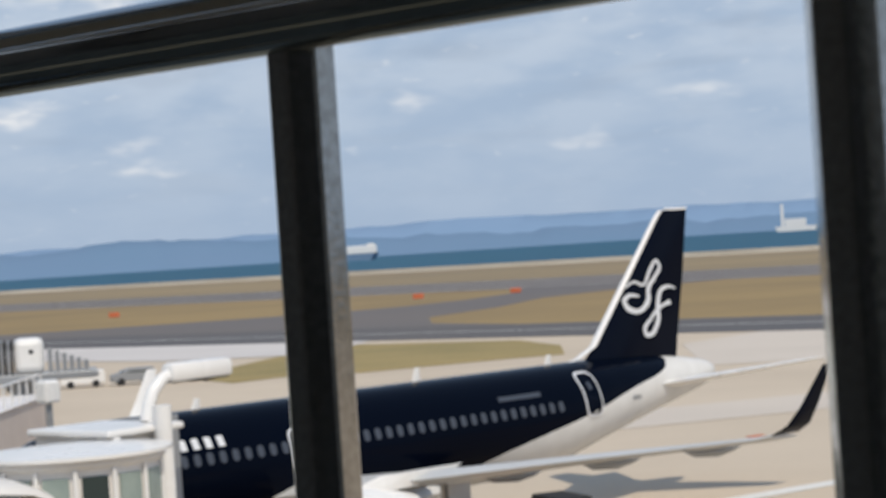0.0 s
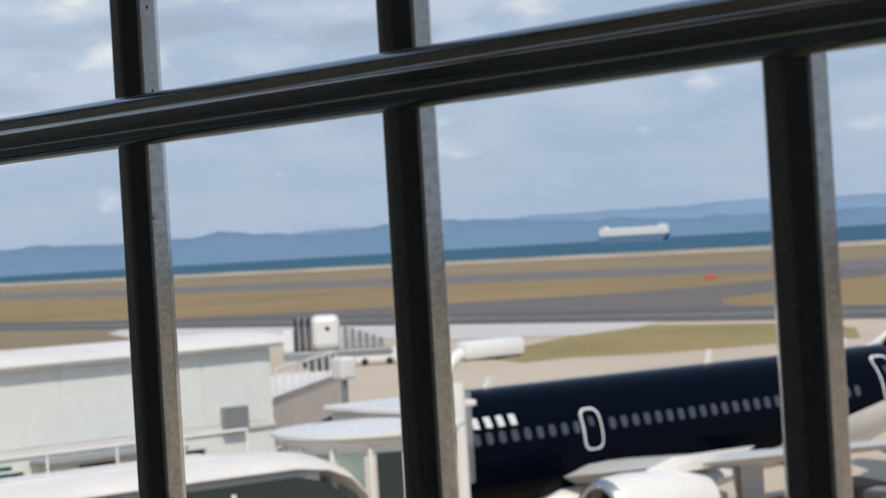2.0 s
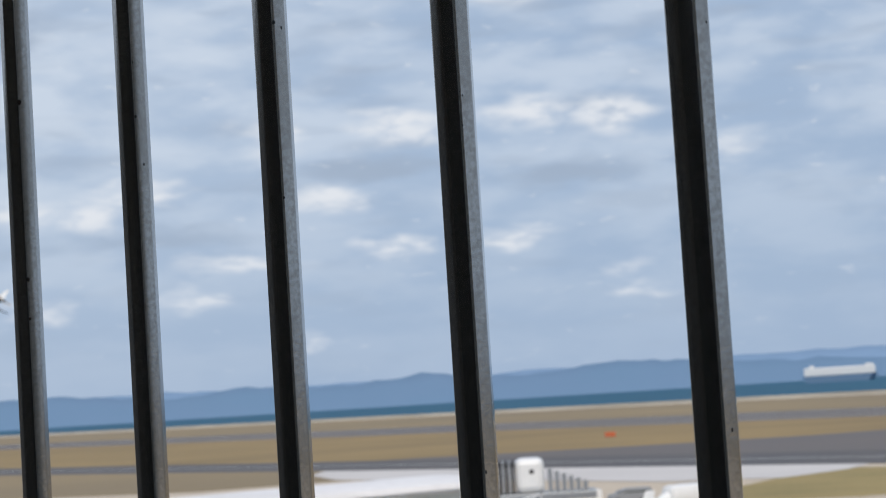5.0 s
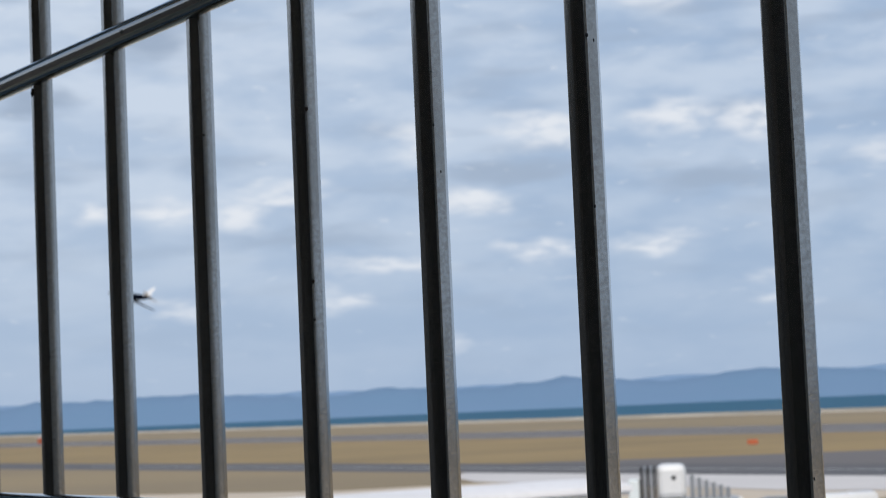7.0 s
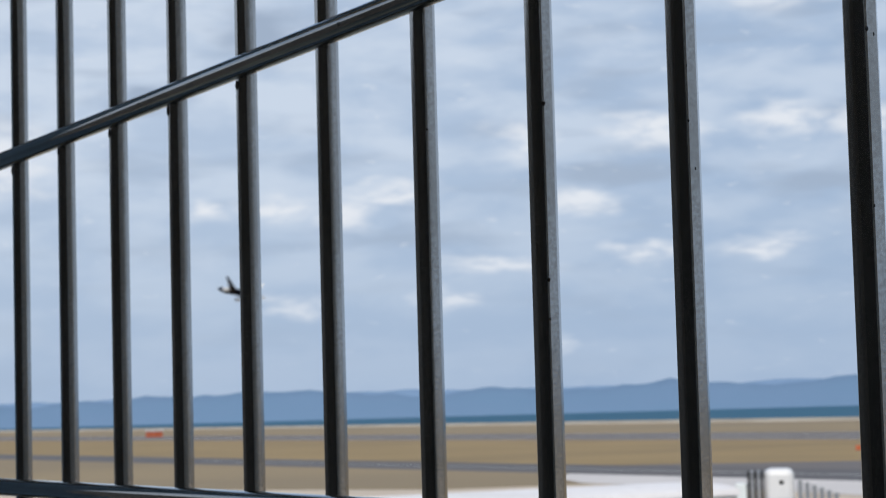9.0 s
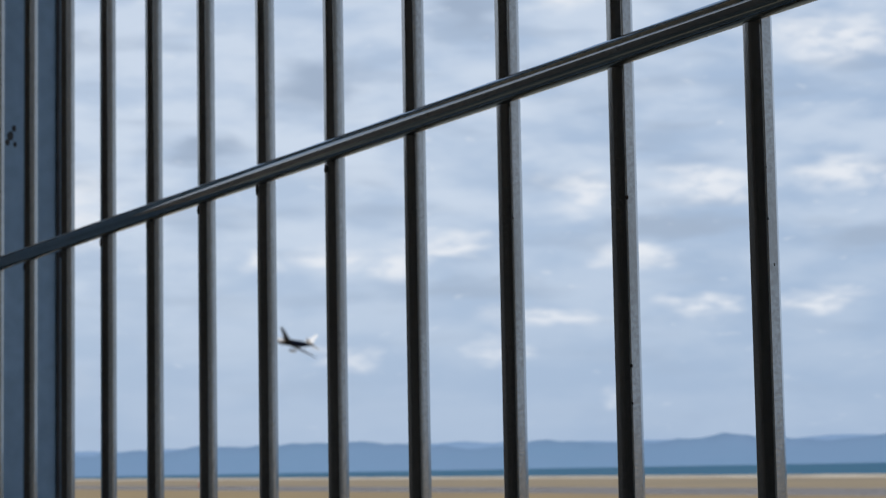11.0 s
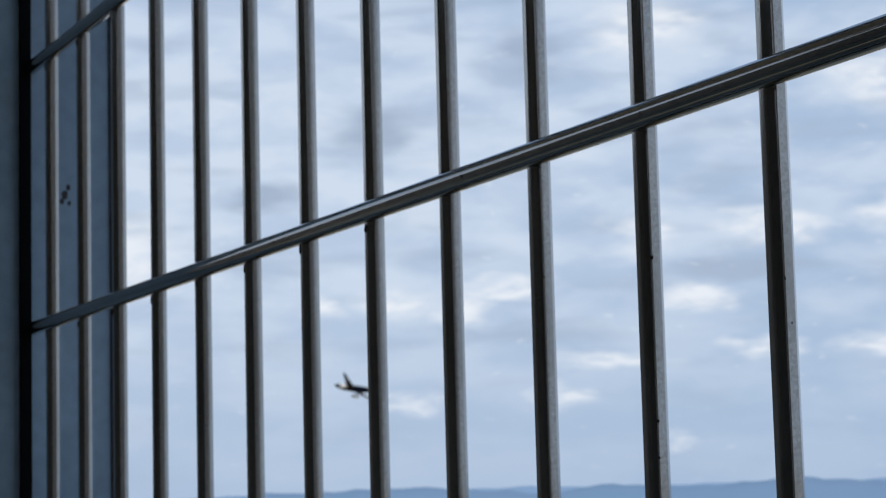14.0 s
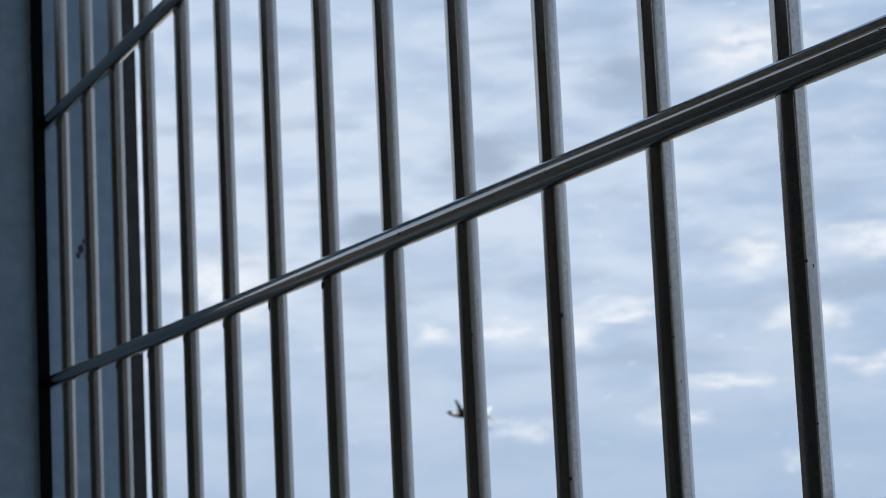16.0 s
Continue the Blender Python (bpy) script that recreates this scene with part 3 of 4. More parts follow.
def ribbon(points, widths, name, parent, material):
    """A raised ribbon on the port face of the fin: points as (station, height)."""
    bm = bmesh.new()
    dense = []
    n = len(points)
    for i in range(n - 1):
        p = [Vector(points[max(0, min(n - 1, i + d))]) for d in (-1, 0, 1, 2)]
        w0, w1 = widths[i], widths[i + 1]
        for k in range(8):
            u = k / 8
            q = 0.5 * ((2 * p[1]) + (p[2] - p[0]) * u + (2 * p[0] - 5 * p[1] + 4 * p[2] - p[3]) * u * u + (3 * p[1] - p[0] - 3 * p[2] + p[3]) * u ** 3)
            dense.append((q, w0 + (w1 - w0) * u))
    dense.append((Vector(points[-1]), widths[-1]))
    rows = []
    for i, (q, w) in enumerate(dense):
        a, b = dense[max(0, i - 1)][0], dense[min(len(dense) - 1, i + 1)][0]
        d = (b - a).normalized()
        side = Vector((-d.y, d.x)) * w / 2
        x = 0.5 * along([(z, t) for z, _, _, t in FIN], q.y, 1) * 1.0 + 0.035
        rows.append([bm.verts.new((x, q.x * 1.10 - 4.2 + side.x, q.y - 0.1 + side.y)), bm.verts.new((x, q.x * 1.10 - 4.2 - side.x, q.y - 0.1 - side.y))])
    for a, b in zip(rows, rows[1:]):
        bm.faces.new((a[0], b[0], b[1], a[1]))
    made = bmesh.ops.extrude_face_region(bm, geom=bm.faces[:])
    bmesh.ops.translate(bm, vec=(-0.05, 0, 0), verts=[v for v in made["geom"] if isinstance(v, bmesh.types.BMVert)])
    bmesh.ops.recalc_face_normals(bm, faces=bm.faces)
    return part(name, bm, material, parent, "white curled emblem ribbon")


ribbon([(32.9, 8.75), (33.4, 8.95), (33.95, 8.8), (34.35, 9.35), (34.75, 9.75), (34.95, 9.45), (34.6, 9.05), (34.2, 8.65), (34.1, 8.1),
        (33.6, 7.75), (33.0, 7.85), (32.75, 8.2), (33.1, 8.42), (33.6, 8.35)], [.06, .10, .12, .17, .12, .15, .16, .22, .26, .20, .24, .22, .16, .08], "emblem", fin, M_LETTER)
ribbon([(35.75, 8.55), (35.3, 8.65), (34.85, 8.45), (34.65, 7.85), (34.6, 7.3), (34.25, 6.8), (33.85, 6.75), (33.8, 7.05), (34.15, 7.35),
        (34.55, 7.7), (35.0, 7.9), (35.4, 8.0)], [.06, .14, .18, .24, .22, .18, .20, .18, .14, .12, .12, .22], "emblem", fin, M_LETTER)
# cabin windows, doors, writing as plain bars
pane_data = mid_data = None
for i in range(36):
    s = 25.8 - i * 0.533
    if abs(s - 12.6) < 0.45:
        continue
    if pane_data is None:
        ob = part("cabin_window", patch(oval(25.8, 4.42, .27, .40, .12)), M_PORT, airliner, "small pale cabin window")
        pane_data = ob.data
    elif s > 24.6 or s < 6.6:
        ob = part("cabin_window", patch(oval(s, 4.42, .27, .40, .12)), M_PORT, airliner)
        continue
    else:
        if mid_data is None:
            ob = part("cabin_window", patch(oval(s, 4.42, .27, .40, .12)), M_PORT, airliner)
            mid_data, mid_s = ob.data, s
        else:
            ob = new("cabin_window", mid_data)
            ob.parent = airliner
            ob.location = (0, s - mid_s, 0)
for s, w, h, z in ((5.2, .95, 1.95, 4.45), (27.75, .9, 1.55, 4.72), (12.6, .72, 1.25, 4.3)):
    door = part("cabin_door", patch(oval(s, z, w, h, .2), 0.012), M_NAVY, airliner, "black cabin door with a pale outline")
    part("door_outline", patch(oval(s, z, w + .14, h + .14, .28), 0.045, oval(s, z, w, h, .25)), M_LETTER, door, "pale outline round the door")
    part("door_window", patch(oval(s, z + h * 0.2, .2, .3, .09), 0.05), M_PORT, door)
for i in range(9):
    part("lettering", patch(oval(5.2 + i * 0.52, 4.92, .26, .34, .02), 0.03), M_LETTER, airliner, "white block of lettering")
part("small_lettering", patch([(22.6, 4.9), (24.9, 4.9), (24.9, 5.06), (22.6, 5.06)], 0.02), M_PORT, airliner, "thin white line of lettering")
part("small_lettering", patch([(30.4, 4.25), (31.0, 4.25), (31.0, 4.4), (30.4, 4.4)], 0.014), M_GREY, airliner, "small grey line of lettering")
for s, h in ((19.8, .5), (27.0, .38), (9.5, .35)):
    bm = loft([foil((0, s, 5.85), (0, s + .45, 5.85), (.1, 0, 0), 4), foil((0, s + .2, 5.92 + h), (0, s + .45, 5.92 + h), (.05, 0, 0), 4)])
    part("antenna", bm, M_WHITE, airliner, "white blade antenna", True)
# engine under the port wing and its twin
for side in (1, -1):
    x, z = side * 5.75, 2.0
    prof = [(9.4, .86), (9.32, .95), (9.38, 1.06), (9.7, 1.17), (10.6, 1.24), (12.0, 1.18), (13.2, .98), (13.9, .80)]
    bm = loft([[(x + r * math.cos(2 * math.pi * k / 28), s, z + r * math.sin(2 * math.pi * k / 28)) for k in range(28)] for s, r in prof], caps=False)
    nac = part("engine_cowl", bm, M_WHITE, airliner, "white engine cowl", True)
    part("inlet_lip", loft([[(x + r * math.cos(2 * math.pi * k / 28), s, z + r * math.sin(2 * math.pi * k / 28)) for k in range(28)] for s, r in ((9.6, .84), (9.36, .87), (9.29, .95), (9.36, 1.065), (9.6, 1.15))], caps=False), M_STEEL, nac, "polished metal inlet lip", True)
    part("fan", tube((x, 10.2, z), (x, 10.3, z), .86, sides=24), M_DARK, nac, "dark fan face", True)
    part("exhaust_cone", tube((x, 13.3, z), (x, 14.9, z), .62, .12, 16), M_GREY, nac, "grey exhaust cone", True)
    part("pylon", loft([foil((x, a, zz), (x, b, zz), (.34, 0, 0), 5) for zz, a, b in ((3.0, 10.6, 15.2), (3.5, 12.6, 16.4))]), M_WHITE, airliner, "white engine pylon", True)
part("belly_fairing", loft([[(w * math.cos(a), s, 1.95 + h * math.sin(a)) for a in [2 * math.pi * k / 20 for k in range(20)]]
                            for s, w, h in ((10.2, .5, .2), (11.5, 1.9, .62), (14, 2.1, .72), (18, 2.0, .68), (20.5, 1.1, .35), (21.5, .3, .1))]), M_WHITE, airliner, "white belly fairing", True)
# landing gear
for x, s, r in ((3.8, 17.6, .58), (-3.8, 17.6, .58), (0, 5.0, .38)):
    leg = part("gear_leg", tube((x, s, r), (x, s - 0.2, 2.6), .13, .16), M_STEEL, airliner, "bright metal landing gear leg", True)
    for dx in (-0.45, 0.22) if r > .5 else (-0.3, 0.08):
        wheel = part("tyre", tube((x + dx, s, r), (x + dx + .26, s, r), r, sides=24), M_DARK, leg, "black tyre", True)
    if r > .5:
        part("gear_door", box(x + .55, x + .6, s - .6, s + .5, .9, 2.6, .02), M_WHITE, leg, "white landing gear door")

# ---- the second airliner, climbing away over the runway ----
far_d = 1250.0
fa, fe = radians(22.7), radians(3.3)
flier = thing("departing_airliner", "distant dark airliner climbing away after take-off", "airplane",
              Matrix.Translation((-math.cos(fa) * far_d, math.sin(fa) * far_d, EYE + math.tan(fe) * far_d)) @ pose(0, 0, 0, 0, 9, 20) @ pose(0, 0, 0, -30, 0, 0))
body = [(-17, .3, .6), (-14, 1.3, .2), (-8, 1.95, 0), (8, 1.95, 0), (14, 1.1, .5), (19, .3, 1.0)]
bm = loft([[(s, r * math.cos(a), dz + r * math.sin(a)) for a in [2 * math.pi * k / 14 for k in range(14)]] for s, r, dz in body])
part("fuselage", bm, [M_NAVY], flier, "dark fuselage", True)
for side in (1, -1):
    part("wing", loft([foil((a, side * y, z), (b, side * y, z), (0, 0, t), 5) for y, a, b, z, t in ((1, -4, 3, -.8, .8), (17, 5, 7, .9, .2))]), M_NAVY, flier, "dark wing", True)
    part("tailplane", loft([foil((a, side * y, z), (b, side * y, z), (0, 0, t), 5) for y, a, b, z, t in ((.4, 14, 18, .8, .4), (6, 17.2, 18.8, 1.4, .1))]), M_WHITE, flier, "pale tailplane", True)
    part("engine_cowl", tube((-4.5, side * 5.75, -2.1), (0, side * 5.75, -2.1), 1.1, .85, 14), M_WHITE, flier, "white engine cowl", True)
part("fin", loft([foil((a, 0, z), (b, 0, z), (0, t, 0), 5) for z, a, b, t in ((1.5, 10, 17.5, .5), (7.5, 16, 18.3, .2))]), M_WHITE, flier, "pale tail fin", True)

# ---- far ship ----
ship = thing("car_carrier_ship", "boxy white ship far out on the sea", "ship", pose(-2060, 2075, -1.6, 0, 0, 40))
part("hull", loft([[(x, y, z) for x, y in ((-l, -9), (l - 6, -9), (l, 0), (l - 6, 9), (-l, 9))] for z, l in ((0, 44), (9, 50))]), M_HILL, ship, "blue-grey hull")
part("deckhouse", box(-47, 47, -8.5, 8.5, 9.002, 20, 1.0), M_WHITE, ship, "tall white cargo block")
part("bridge_house", box(34, 44, -7, 7, 20.002, 22.5, .4), M_WHITE, ship)
part("funnel", box(-40, -34, -3, 3, 20.002, 23, .4), M_WHITE, ship)
ferry = thing("distant_ship", "small white ship with a tall mast near the horizon", "ship", pose(-1880, 2930, -1.6, 0, 0, 30))
part("hull", loft([[(x, y, z) for x, y in ((-l, -6), (l - 5, -6), (l, 0), (l - 5, 6), (-l, 6))] for z, l in ((0, 32), (8, 36))]), M_WHITE, ferry, "white hull")
part("deckhouse", box(-20, 14, -5, 5, 8.002, 20, .6), M_WHITE, ferry)
part("mast", box(-26, -21, -2, 2, 8.002, 44, .4), M_WHITE, ferry, "tall pale mast")

# ---- the fixed bridge and gate beyond the airliner ----
fixed = thing("boarding_bridge", "long pale green-white fixed boarding bridge with a shallow roof", "boarding bridge")
Y0, Y1 = -4.4, 46.4
part("body", box(-70, -65, Y0, Y1, 0, 7.5), M_PANEL, fixed)
rings = []
for i in range(27):
    y = Y0 - 0.0 + (Y1 + 0.5 - Y0) * i / 26
    rings.append([(-67.5 + 2.95 * math.cos(a), y, 7.5 + 0.42 * math.sin(a) ** 0.6) for a in [math.pi * k / 12 for k in range(13)]])
part("roof", loft(rings), M_ROOF, fixed, "pale pinkish shallow sheet roof", True)
part("eave", box(-64.98, -64.62, Y0, Y1 + .4, 7.36, 7.54, .03), M_WHITE, fixed, "pale eaves gutter")
for i in range(17):
    y = Y1 - 0.2 - i * 2.95
    part("panel", box(-64.995, -64.965, y - 2.9, y, 4.65, 7.34, .01), M_PANEL, fixed)
part("sill_band", box(-64.99, -64.88, Y0, Y1, 4.4, 4.58, .02), M_JETWAY, fixed, "pale band below the wall panels")
for i in range(11):
    y = 4.2 + i * 3.75
    win = part("under_window", box(-64.99, -64.93, y, y + 1.5, 2.7, 3.85, .02), M_GLASS_DARK, fixed, "dark square window")
    part("window_frame", box(-64.94, -64.90, y - .08, y + 1.58, 3.86, 3.96, .01), M_WHITE, win)
part("glass_door", box(-64.99, -64.92, 33.2, 35.3, 1.2, 4.1, .02), M_GREEN, fixed, "green tinted glass door")
part("glass_door", box(-64.99, -64.92, 30.6, 32.8, 1.2, 4.1, .02), M_GREEN, fixed, "green tinted glass door")
part("vent", box(-64.98, -64.7, 44.0, 45.1, 4.35, 5.3, .04), M_GREY, fixed, "grey wall vent")
part("canopy", box(-64.98, -63.4, 36.0, 41.5, 4.05, 4.2, .03), M_GREY, fixed, "grey canopy over the lower windows")
# its turning head with the pale cab and ribbed bellows
gate = thing("bridge_cab", "white boarding bridge cab with dark ribbed bellows", "boarding bridge", pose(-79.3, 59.3, 0, 0, 0, 53))
part("column", tube((0, 0, 0), (0, 0, 5.9), .5, sides=16), M_GREY, gate, "grey steel column", True)
part("platform", box(-1.6, 3.4, -1.3, 1.3, 5.9, 6.25, .05), M_GREY, gate, "grey platform")
cab = part("cab", box(-.3, 1.05, -1.0, 1.0, 6.252, 7.85, .28), M_WHITE, gate, "white rounded cab")
part("port", box(.38, .58, -1.03, -1.0, 7.15, 7.33, .02), M_DARK, cab, "small dark window")
for i in range(5):
    part("bellows_rib", box(-1.05 + i * .15, -.95 + i * .15, -1.1, 1.1, 6.252, 7.75, .03), M_GREY if i % 2 else M_DARK, gate, "dark bellows rib")
part("ledge", box(-1.6, -1.1, -1.1, 1.1, 6.252, 7.2, .05), M_PANEL, gate)
for i in range(6):
    part("screen_slat", box(1.2 + i * .32, 1.42 + i * .32, -1.25, -1.15, 6.252, 7.35 - i * .12, .02), M_GREY, gate, "dark grey screen slat")
gate_link = thing("bridge_tunnel", "pale boarding bridge tunnel section", "boarding bridge", pose(-68, 46.8, 0, 0, 0, 132))
part("body", box(0, 15, -1.4, 1.4, 3.3, 5.25, .1), M_PINK, gate_link)
part("roof", box(-.1, 15.1, -1.5, 1.5, 5.252, 5.35, .05), M_ROOF, gate_link)
for i in range(9):
    part("roof_post", tube((1 + i * 1.6, -1.4, 5.35), (1 + i * 1.6, -1.4, 6.3), .04, sides=6), M_WHITE, gate_link)
part("roof_rail", tube((1, -1.4, 6.3), (13.8, -1.4, 6.3), .05, sides=8), M_WHITE, gate_link, "white roof handrail")

# ---- the boarding bridge at the airliner's door ----
jet = thing("boarding_bridge", "cream boarding bridge docked at the airliner door", "boarding bridge")
part("tunnel", box(-47.6, -44.6, 3.0, 33.4, 2.6, 5.2, .12), M_GREY, jet, "weathered grey tunnel side")
part("tunnel_roof", loft([[(-46.1 + 1.62 * math.cos(a), y, 5.2 - drop + 0.42 * math.sin(a)) for a in [math.pi * k / 10 for k in range(11)]] for y, drop in ((3, 0), (12, 0), (21, 0), (30, 0), (32.6, .02), (33.6, .16), (34.3, .45), (34.8, .95), (35.0, 1.6))]), M_JETWAY, jet, "cream rounded tunnel roof", True)
for i in range(8):
    y = 5 + i * 3.7
    part("tunnel_window", box(-44.6, -44.56, y, y + 2.5, 3.5, 4.4, .01), M_GLASS_DARK, jet, "dark tunnel window")
    part("rib", box(-44.6, -44.5, y - .45, y - .3, 2.6, 4.75, .02), M_WHITE, jet)
part("glazed_end", loft([[(-44.62 + 0.1 * k, y, z) for k, z in ((0, 3.0), (1, 3.0), (1, 5.0 - d), (0, 5.0 - d))] for y, d in ((24.5, 0), (32.6, .02), (33.6, .3), (34.2, .8))]), M_GLASS_DARK, jet, "dark glazing at the rounded tunnel end")
part("roof_walk", box(-47.0, -45.9, 8, 31, 5.60, 5.66), M_WHITE, jet, "pale roof walkway")
for i in range(11):
    y = 12 + i * 2.0
    part("roof_post", tube((-45.9, y, 5.55), (-45.9, y, 6.25), .03, sides=6), M_WHITE, jet)
part("roof_rail", tube((-45.9, 12, 6.25), (-45.9, 32, 6.25), .035, sides=8), M_WHITE, jet, "white roof handrail")
# the round head and the cab with its glazed side
head = part("head", loft([[(-46.6 + r * math.cos(a), 36.6 + r * math.sin(a), z) for a in [2 * math.pi * k / 28 for k in range(28)]] for z, r in ((2.7, 2.3), (2.8, 2.4), (5.45, 2.4), (5.6, 2.55), (5.75, 2.5))]), M_JETWAY, jet, "round cream bridge head", True)
part("head_roof", loft([[(-46.6 + r * math.cos(a), 36.6 + r * math.sin(a), z) for a in [2 * math.pi * k / 28 for k in range(28)]] for z, r in ((5.752, 2.75), (5.85, 2.75), (5.95, 1.6), (6.0, .3))]), M_WHITE, jet, "bright white head roof", True)
for k in range(9):
    a = radians(-150 + 25 * k)
    c, s = math.cos(a), math.sin(a)
    bm = box(-.36, .36, -.03, .03, 3.6, 5.3, .01)
    bmesh.ops.transform(bm, matrix=Matrix.Translation((-46.6 + 2.41 * c, 36.6 + 2.41 * s, 0)) @ Matrix.Rotation(a + math.pi / 2, 4, "Z"), verts=bm.verts)
    part("head_window", bm, M_GLASS_DARK if k % 3 == 2 else M_GLASS_PALE, head, "dark tall window pane" if k % 3 == 2 else "pale green tall window pane")
    part("head_mullion", tube((-46.6 + 2.45 * math.cos(a + .22), 36.6 + 2.45 * math.sin(a + .22), 2.9), (-46.6 + 2.45 * math.cos(a + .22), 36.6 + 2.45 * math.sin(a + .22), 5.5), .07, sides=8), M_WHITE, head, "white mullion")
part("cab", box(-50.6, -47.2, 38.3, 40.75, 3.0, 6.0, .12), M_JETWAY, jet, "cream cab against the hull")
part("cab_roof", box(-50.7, -46.9, 38.1, 40.95, 6.002, 6.2, .06), M_WHITE, jet, "white cab roof")
for i in range(2):
    part("cab_window", box(-47.2, -47.16, 38.6 + i * .95, 39.4 + i * .95, 3.9, 5.5, .01), M_GLASS_PALE, jet, "pale green cab window")
for i in range(5):
    part("hood_rib", box(-51.3 + i * .15, -51.2 + i * .15, 40.2, 43.9, 3.2, 6.1, .03), M_DARK if i % 2 else M_GREY, jet, "dark folding hood rib")
part("corner_post", tube((-46.8, 40.05, .2), (-46.8, 40.05, 6.75), .27, sides=16), M_WHITE, jet, "thick white corner post", True)
part("corner_post", tube((-46.85, 38.35, .2), (-46.85, 38.35, 6.0), .12, sides=12), M_WHITE, jet, "white corner post", True)
for x, y in ((-46.6, 38.2), (-46.1, 20)):
    part("support_leg", tube((x, y, 0), (x, y, 3.3), .28, sides=14), M_GREY, jet, "grey steel support leg", True)
for dx in (-1.1, 1.1):
    part("bogie_wheel", tube((-46.6 + dx - .2, 38.2, .5), (-46.6 + dx + .2, 38.2, .5), .5, sides=20), M_DARK, jet, "black bogie wheel", True)


def bent(points, r, sides=14):
    pts = [Vector(p) for p in points]
    rings = []
    for i, p in enumerate(pts):
        d = (pts[min(i + 1, len(pts) - 1)] - pts[max(i - 1, 0)]).normalized()
        a = d.cross(Vector((0, 1, 0.01))).normalized()
        b = d.cross(a)
        rings.append([p + a * r * math.cos(2 * math.pi * k / sides) + b * r * math.sin(2 * math.pi * k / sides) for k in range(sides)])
    return loft(rings)


# floodlight with a swan neck on the cab roof
mast = thing("floodlight_mast", "white swan-neck floodlight mast on the bridge roof", "floodlight")
part("mast", bent([(-48.2, 40.6, 6.2), (-48.2, 40.75, 6.7), (-48.2, 40.95, 7.1), (-48.2, 41.3, 7.4), (-48.2, 41.7, 7.55), (-48.2, 42.2, 7.6)], .19), M_WHITE, mast, smooth=True)
part("lamp_head", box(-48.5, -47.9, 41.5, 43.95, 7.28, 7.86, .16), M_WHITE, mast, "white box-shaped lamp head", True)
part("lamp_glass", box(-48.4, -48.0, 42.3, 43.8, 7.262, 7.279), M_DARK, mast, "dark underside of the lamp")
unit = thing("roof_unit", "white box unit on a post above the bridge", "roof unit")
part("post", tube((-62.7, 48.1, 0), (-62.7, 48.1, 6.0), .13, sides=10), M_GREY, unit)
part("box", box(-63.05, -62.35, 47.75, 48.45, 6.0, 6.85, .12), M_WHITE, unit, "white rounded box")


# ---- vehicles on the apron ----
def van(m, paint_m, label, length=4.6, height=1.95):
    v = thing("van", label, "van", m, group="service vehicles")
    side = [(-length / 2, .35), (-length / 2, .95), (-length / 2 + .75, 1.1), (-length / 2 + 1.35, height - .1), (-length / 2 + 1.6, height), (length / 2 - .15, height), (length / 2, height - .2), (length / 2, .35)]
    bm = loft([[(s, y, z) for s, z in side] for y in (-.85, .85)])
    bmesh.ops.bevel(bm, geom=bm.edges[:], offset=.06, segments=2, affect="EDGES")
    body = part("body", bm, paint_m, v, smooth=True)
    for y in (-.868, .868):
        part("side_window", box(-length / 2 + 1.45, length / 2 - .5, y - .012, y + .012, 1.15, height - .25, .004), M_GLASS_DARK, body, "dark side window")
        for s in (-length / 2 + .85, length / 2 - .85):
            part("wheel", tube((s, y - .1, .33), (s, y + .1, .33), .33, sides=18), M_DARK, v, "black wheel", True)
    bm = bmesh.new()
    vs = [bm.verts.new(p) for p in ((-length / 2 + .8, -.7, 1.18), (-length / 2 + .8, .7, 1.18), (-length / 2 + 1.3, .66, height - .16), (-length / 2 + 1.3, -.66, height - .16))]
    bm.faces.new(vs)
    made = bmesh.ops.extrude_face_region(bm, geom=bm.faces[:])
    bmesh.ops.translate(bm, vec=(-.05, 0, .03), verts=[g for g in made["geom"] if isinstance(g, bmesh.types.BMVert)])
    part("windscreen", bm, M_GLASS_DARK, body, "dark windscreen")
    return v


van(pose(-156, 123, 0, 0, 0, 52), M_WHITE, "white service van parked on the apron", 4.0, 1.55)
van(pose(-152.5, 126, 0, 0, 0, 58), M_GREY, "grey service van parked on the apron", 4.0, 1.5)
van(pose(-147.5, 128.5, 0, 0, 0, 50), M_WHITE, "white service van parked beside the grass", 4.6, 1.7)
van(pose(-160, 119.5, 0, 0, 0, 47), M_GREY, "grey service van parked on the apron", 4.2, 1.5)


def cart(m, paint_m, label):
    v = thing("baggage_cart", label, "cart", m, group="baggage carts")
    part("bed", box(-1.4, 1.4, -.75, .75, .45, .6, .03), M_GREY, v)
    part("load", box(-1.2, 1.2, -.65, .65, .602, 1.7, .08), paint_m, v, "boxed load")
    for x in (-1, 1):
        for y in (-.6, .6):
            part("wheel", tube((x, y - .08, .25), (x, y + .08, .25), .25, sides=14), M_DARK, v, "black wheel", True)
    return v


cart(pose(-44.5, 57.5, 0, 0, 0, 20), M_GREY, "grey covered baggage cart under the wing")
cart(pose(-46.0, 54.0, 0, 0, 0, 10), M_ORANGE, "orange-brown loaded baggage cart under the wing")
cart(pose(-46.6, 50.6, 0, 0, 0, 15), M_WHITE, "white loaded baggage cart under the wing")
cart(pose(-47.5, 58.8, 0, 0, 0, -25), M_DARK, "dark loaded baggage cart under the wing")


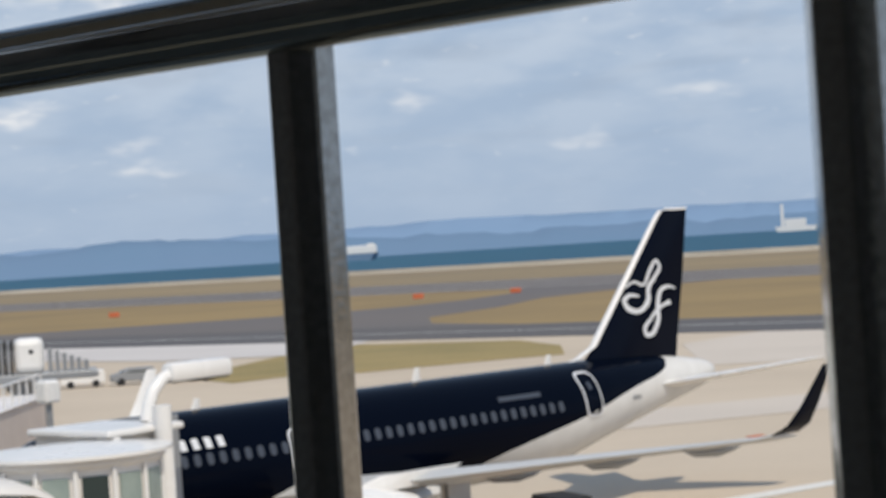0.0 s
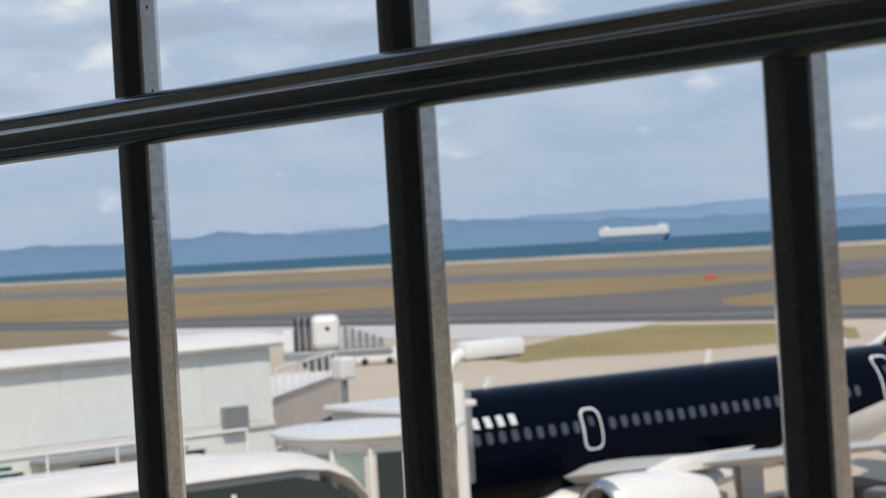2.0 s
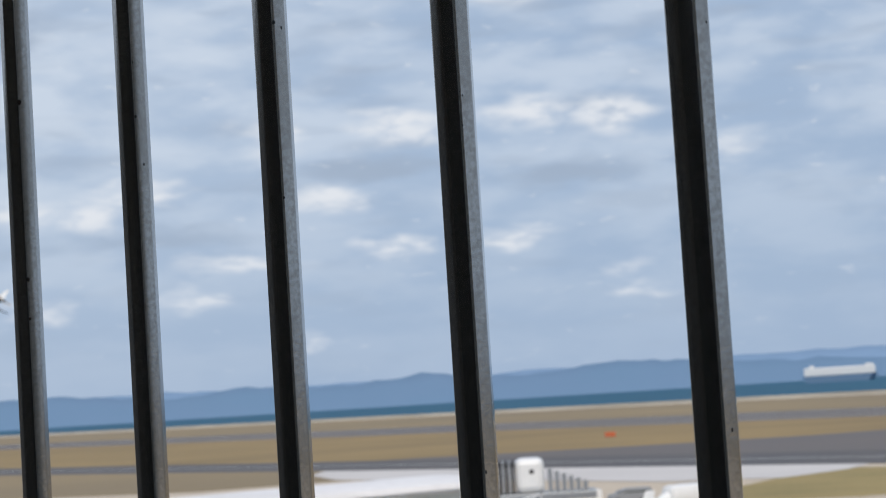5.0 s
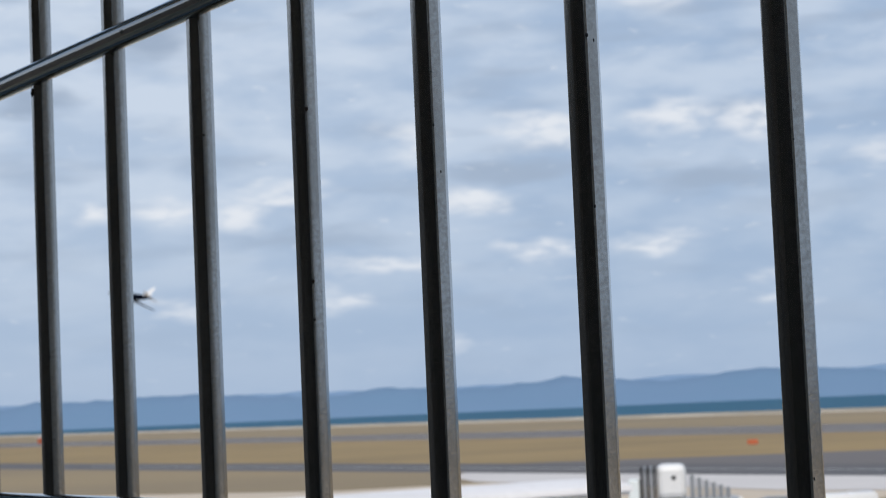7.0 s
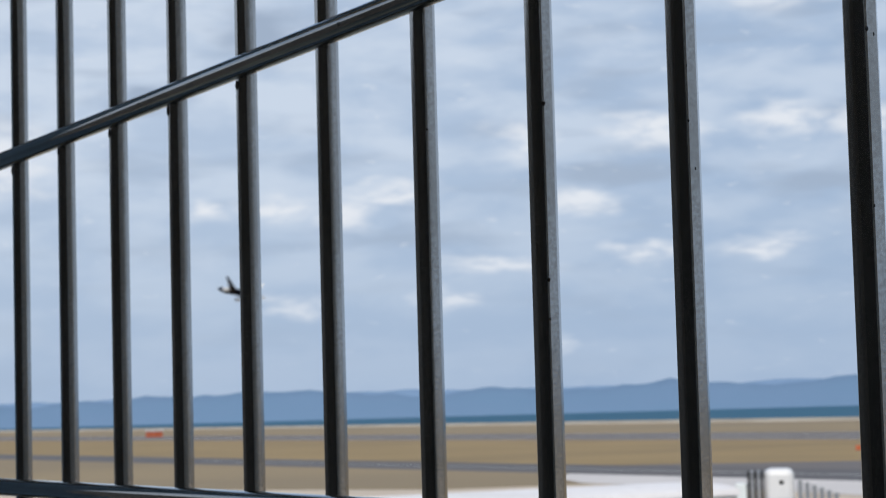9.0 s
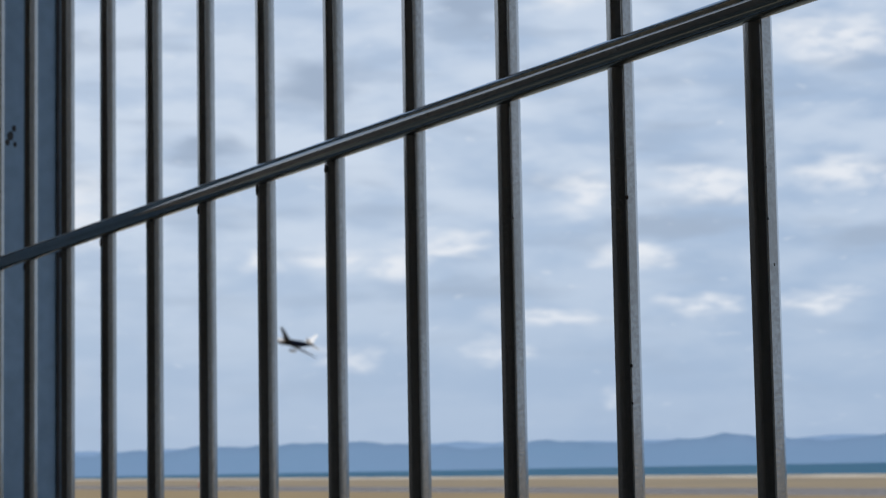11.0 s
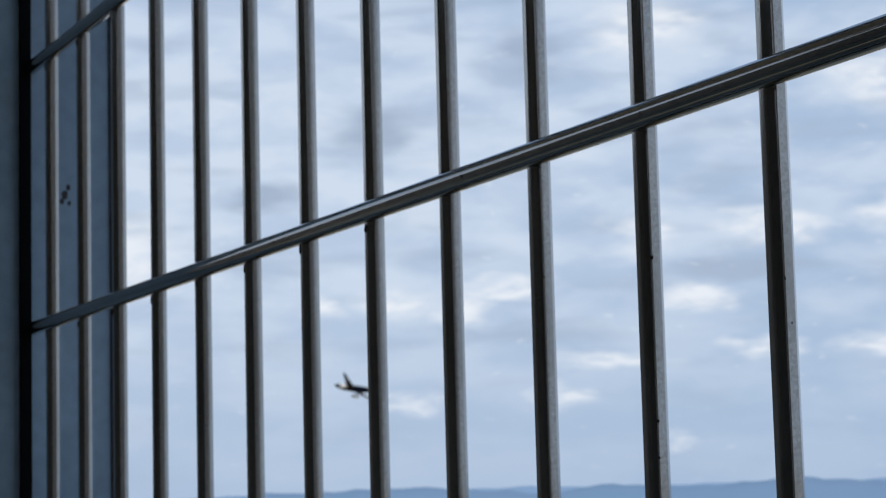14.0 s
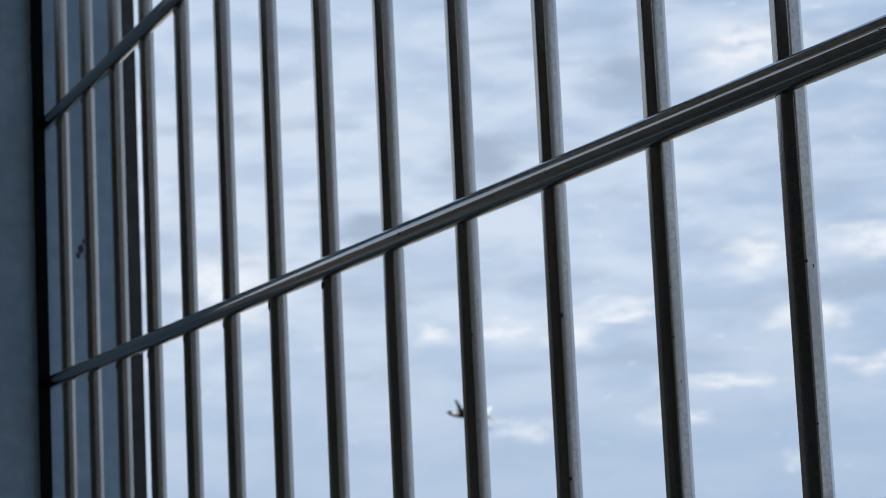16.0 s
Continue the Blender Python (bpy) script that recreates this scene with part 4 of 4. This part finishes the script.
# ---- airfield signs ----
def sign(x, y, w=2.2, h=1.0):
    s = thing("airfield_sign", "orange-red airfield sign on the dry grass", "sign", pose(x, y, 0, 0, 0, 49), group="airfield signs")
    part("board", box(-w / 2, w / 2, -.15, .15, .35, .35 + h, .06), M_ORANGE, s)
    for px in (-w * .35, w * .35):
        part("post", tube((px, 0, 0), (px, 0, .4), .08, sides=8), M_GREY, s)


for x, y in ((-353, 287), (-299, 323), (-282, 334)):
    sign(x, y)
hut = thing("red_white_hut", "small red and white striped hut near the runway end", "hut", pose(-1180, 440, 0, 0, 0, 20))
part("walls", box(-4, 4, -3, 3, 0, 3.4, .1), M_ORANGE, hut)
part("roof", box(-4.3, 4.3, -3.3, 3.3, 3.402, 4.0, .1), M_WHITE, hut)

# ---- marks of age on the fence: chips, droppings and weld beads ----
def blob(x, y, z, rx, ry, rz, name, label, material, host):
    bm = bmesh.new()
    bmesh.ops.create_icosphere(bm, subdivisions=2, radius=1.0)
    for v in bm.verts:
        v.co *= 1 + 0.35 * noise.noise(v.co * 1.7 + Vector((x * 40, z * 30, 1)))
    bmesh.ops.transform(bm, matrix=Matrix.LocRotScale((x, y, z), None, (rx, ry, rz)), verts=bm.verts)
    return part(name, bm, material, host, label, True)


for k, z, r in ((0, .1634, .0013), (-1, .1663, .0008), (0, .0787, .0012), (0, .060, .0008), (3, .1016, .0004), (2, .1586, .0010), (2, .0908, .0007), (1, .1393, .0008), (1, .163, .0006), (3, .093, .0003)):
    blob(k * PITCH + BAR_C[0] + BAR_F / 2, BAR_C[1] - .0022, EYE + z, r * .4, r * .7, r * .9, "paint_chip", "dark rusty chip in the paint", M_RUST if k < 1 else M_EDGE, fence)
rng = random.Random(5)
for i in range(60):
    k = rng.randint(-9, 6)
    z = rng.uniform(-.16, .75)
    r = rng.uniform(.0002, .0004)
    blob(k * PITCH + BAR_C[0] + BAR_F / 2, BAR_C[1] + rng.uniform(-.0022, .0022), EYE + z, r * .35, r, r * rng.uniform(1, 2.5), "paint_chip", "", M_EDGE, fence)
for x in (-.195, -.52, .02, .33):
    blob(x, -.0060, EYE + .2375 - .0008, .0016, .0009, .0012, "weld_bead", "small weld bead on the rail", M_RAIL, fence)
for dy, dz, r in ((0, 0, .0035), (.004, .008, .0025), (-.003, -.007, .0025), (.005, -.009, .002)):
    blob(WALL_X, .037 + dy, EYE + .382 + dz, .0006, r, r * 1.3, "wall_stain", "dark rusty stain on the wall", M_EDGE, fence)

for k in range(-10, -2):
    for z in (.2375, .5176):
        blob(k * PITCH + BAR_C[0] - .0008 * (k % 3), BAR_C[1] - BAR_F / 2, EYE + z - .0105 - .001 * (k % 2), .0030, .0003, .0030 + .0008 * (k % 3), "rust_patch", "brown rust under the rail joint", M_RUST, fence)
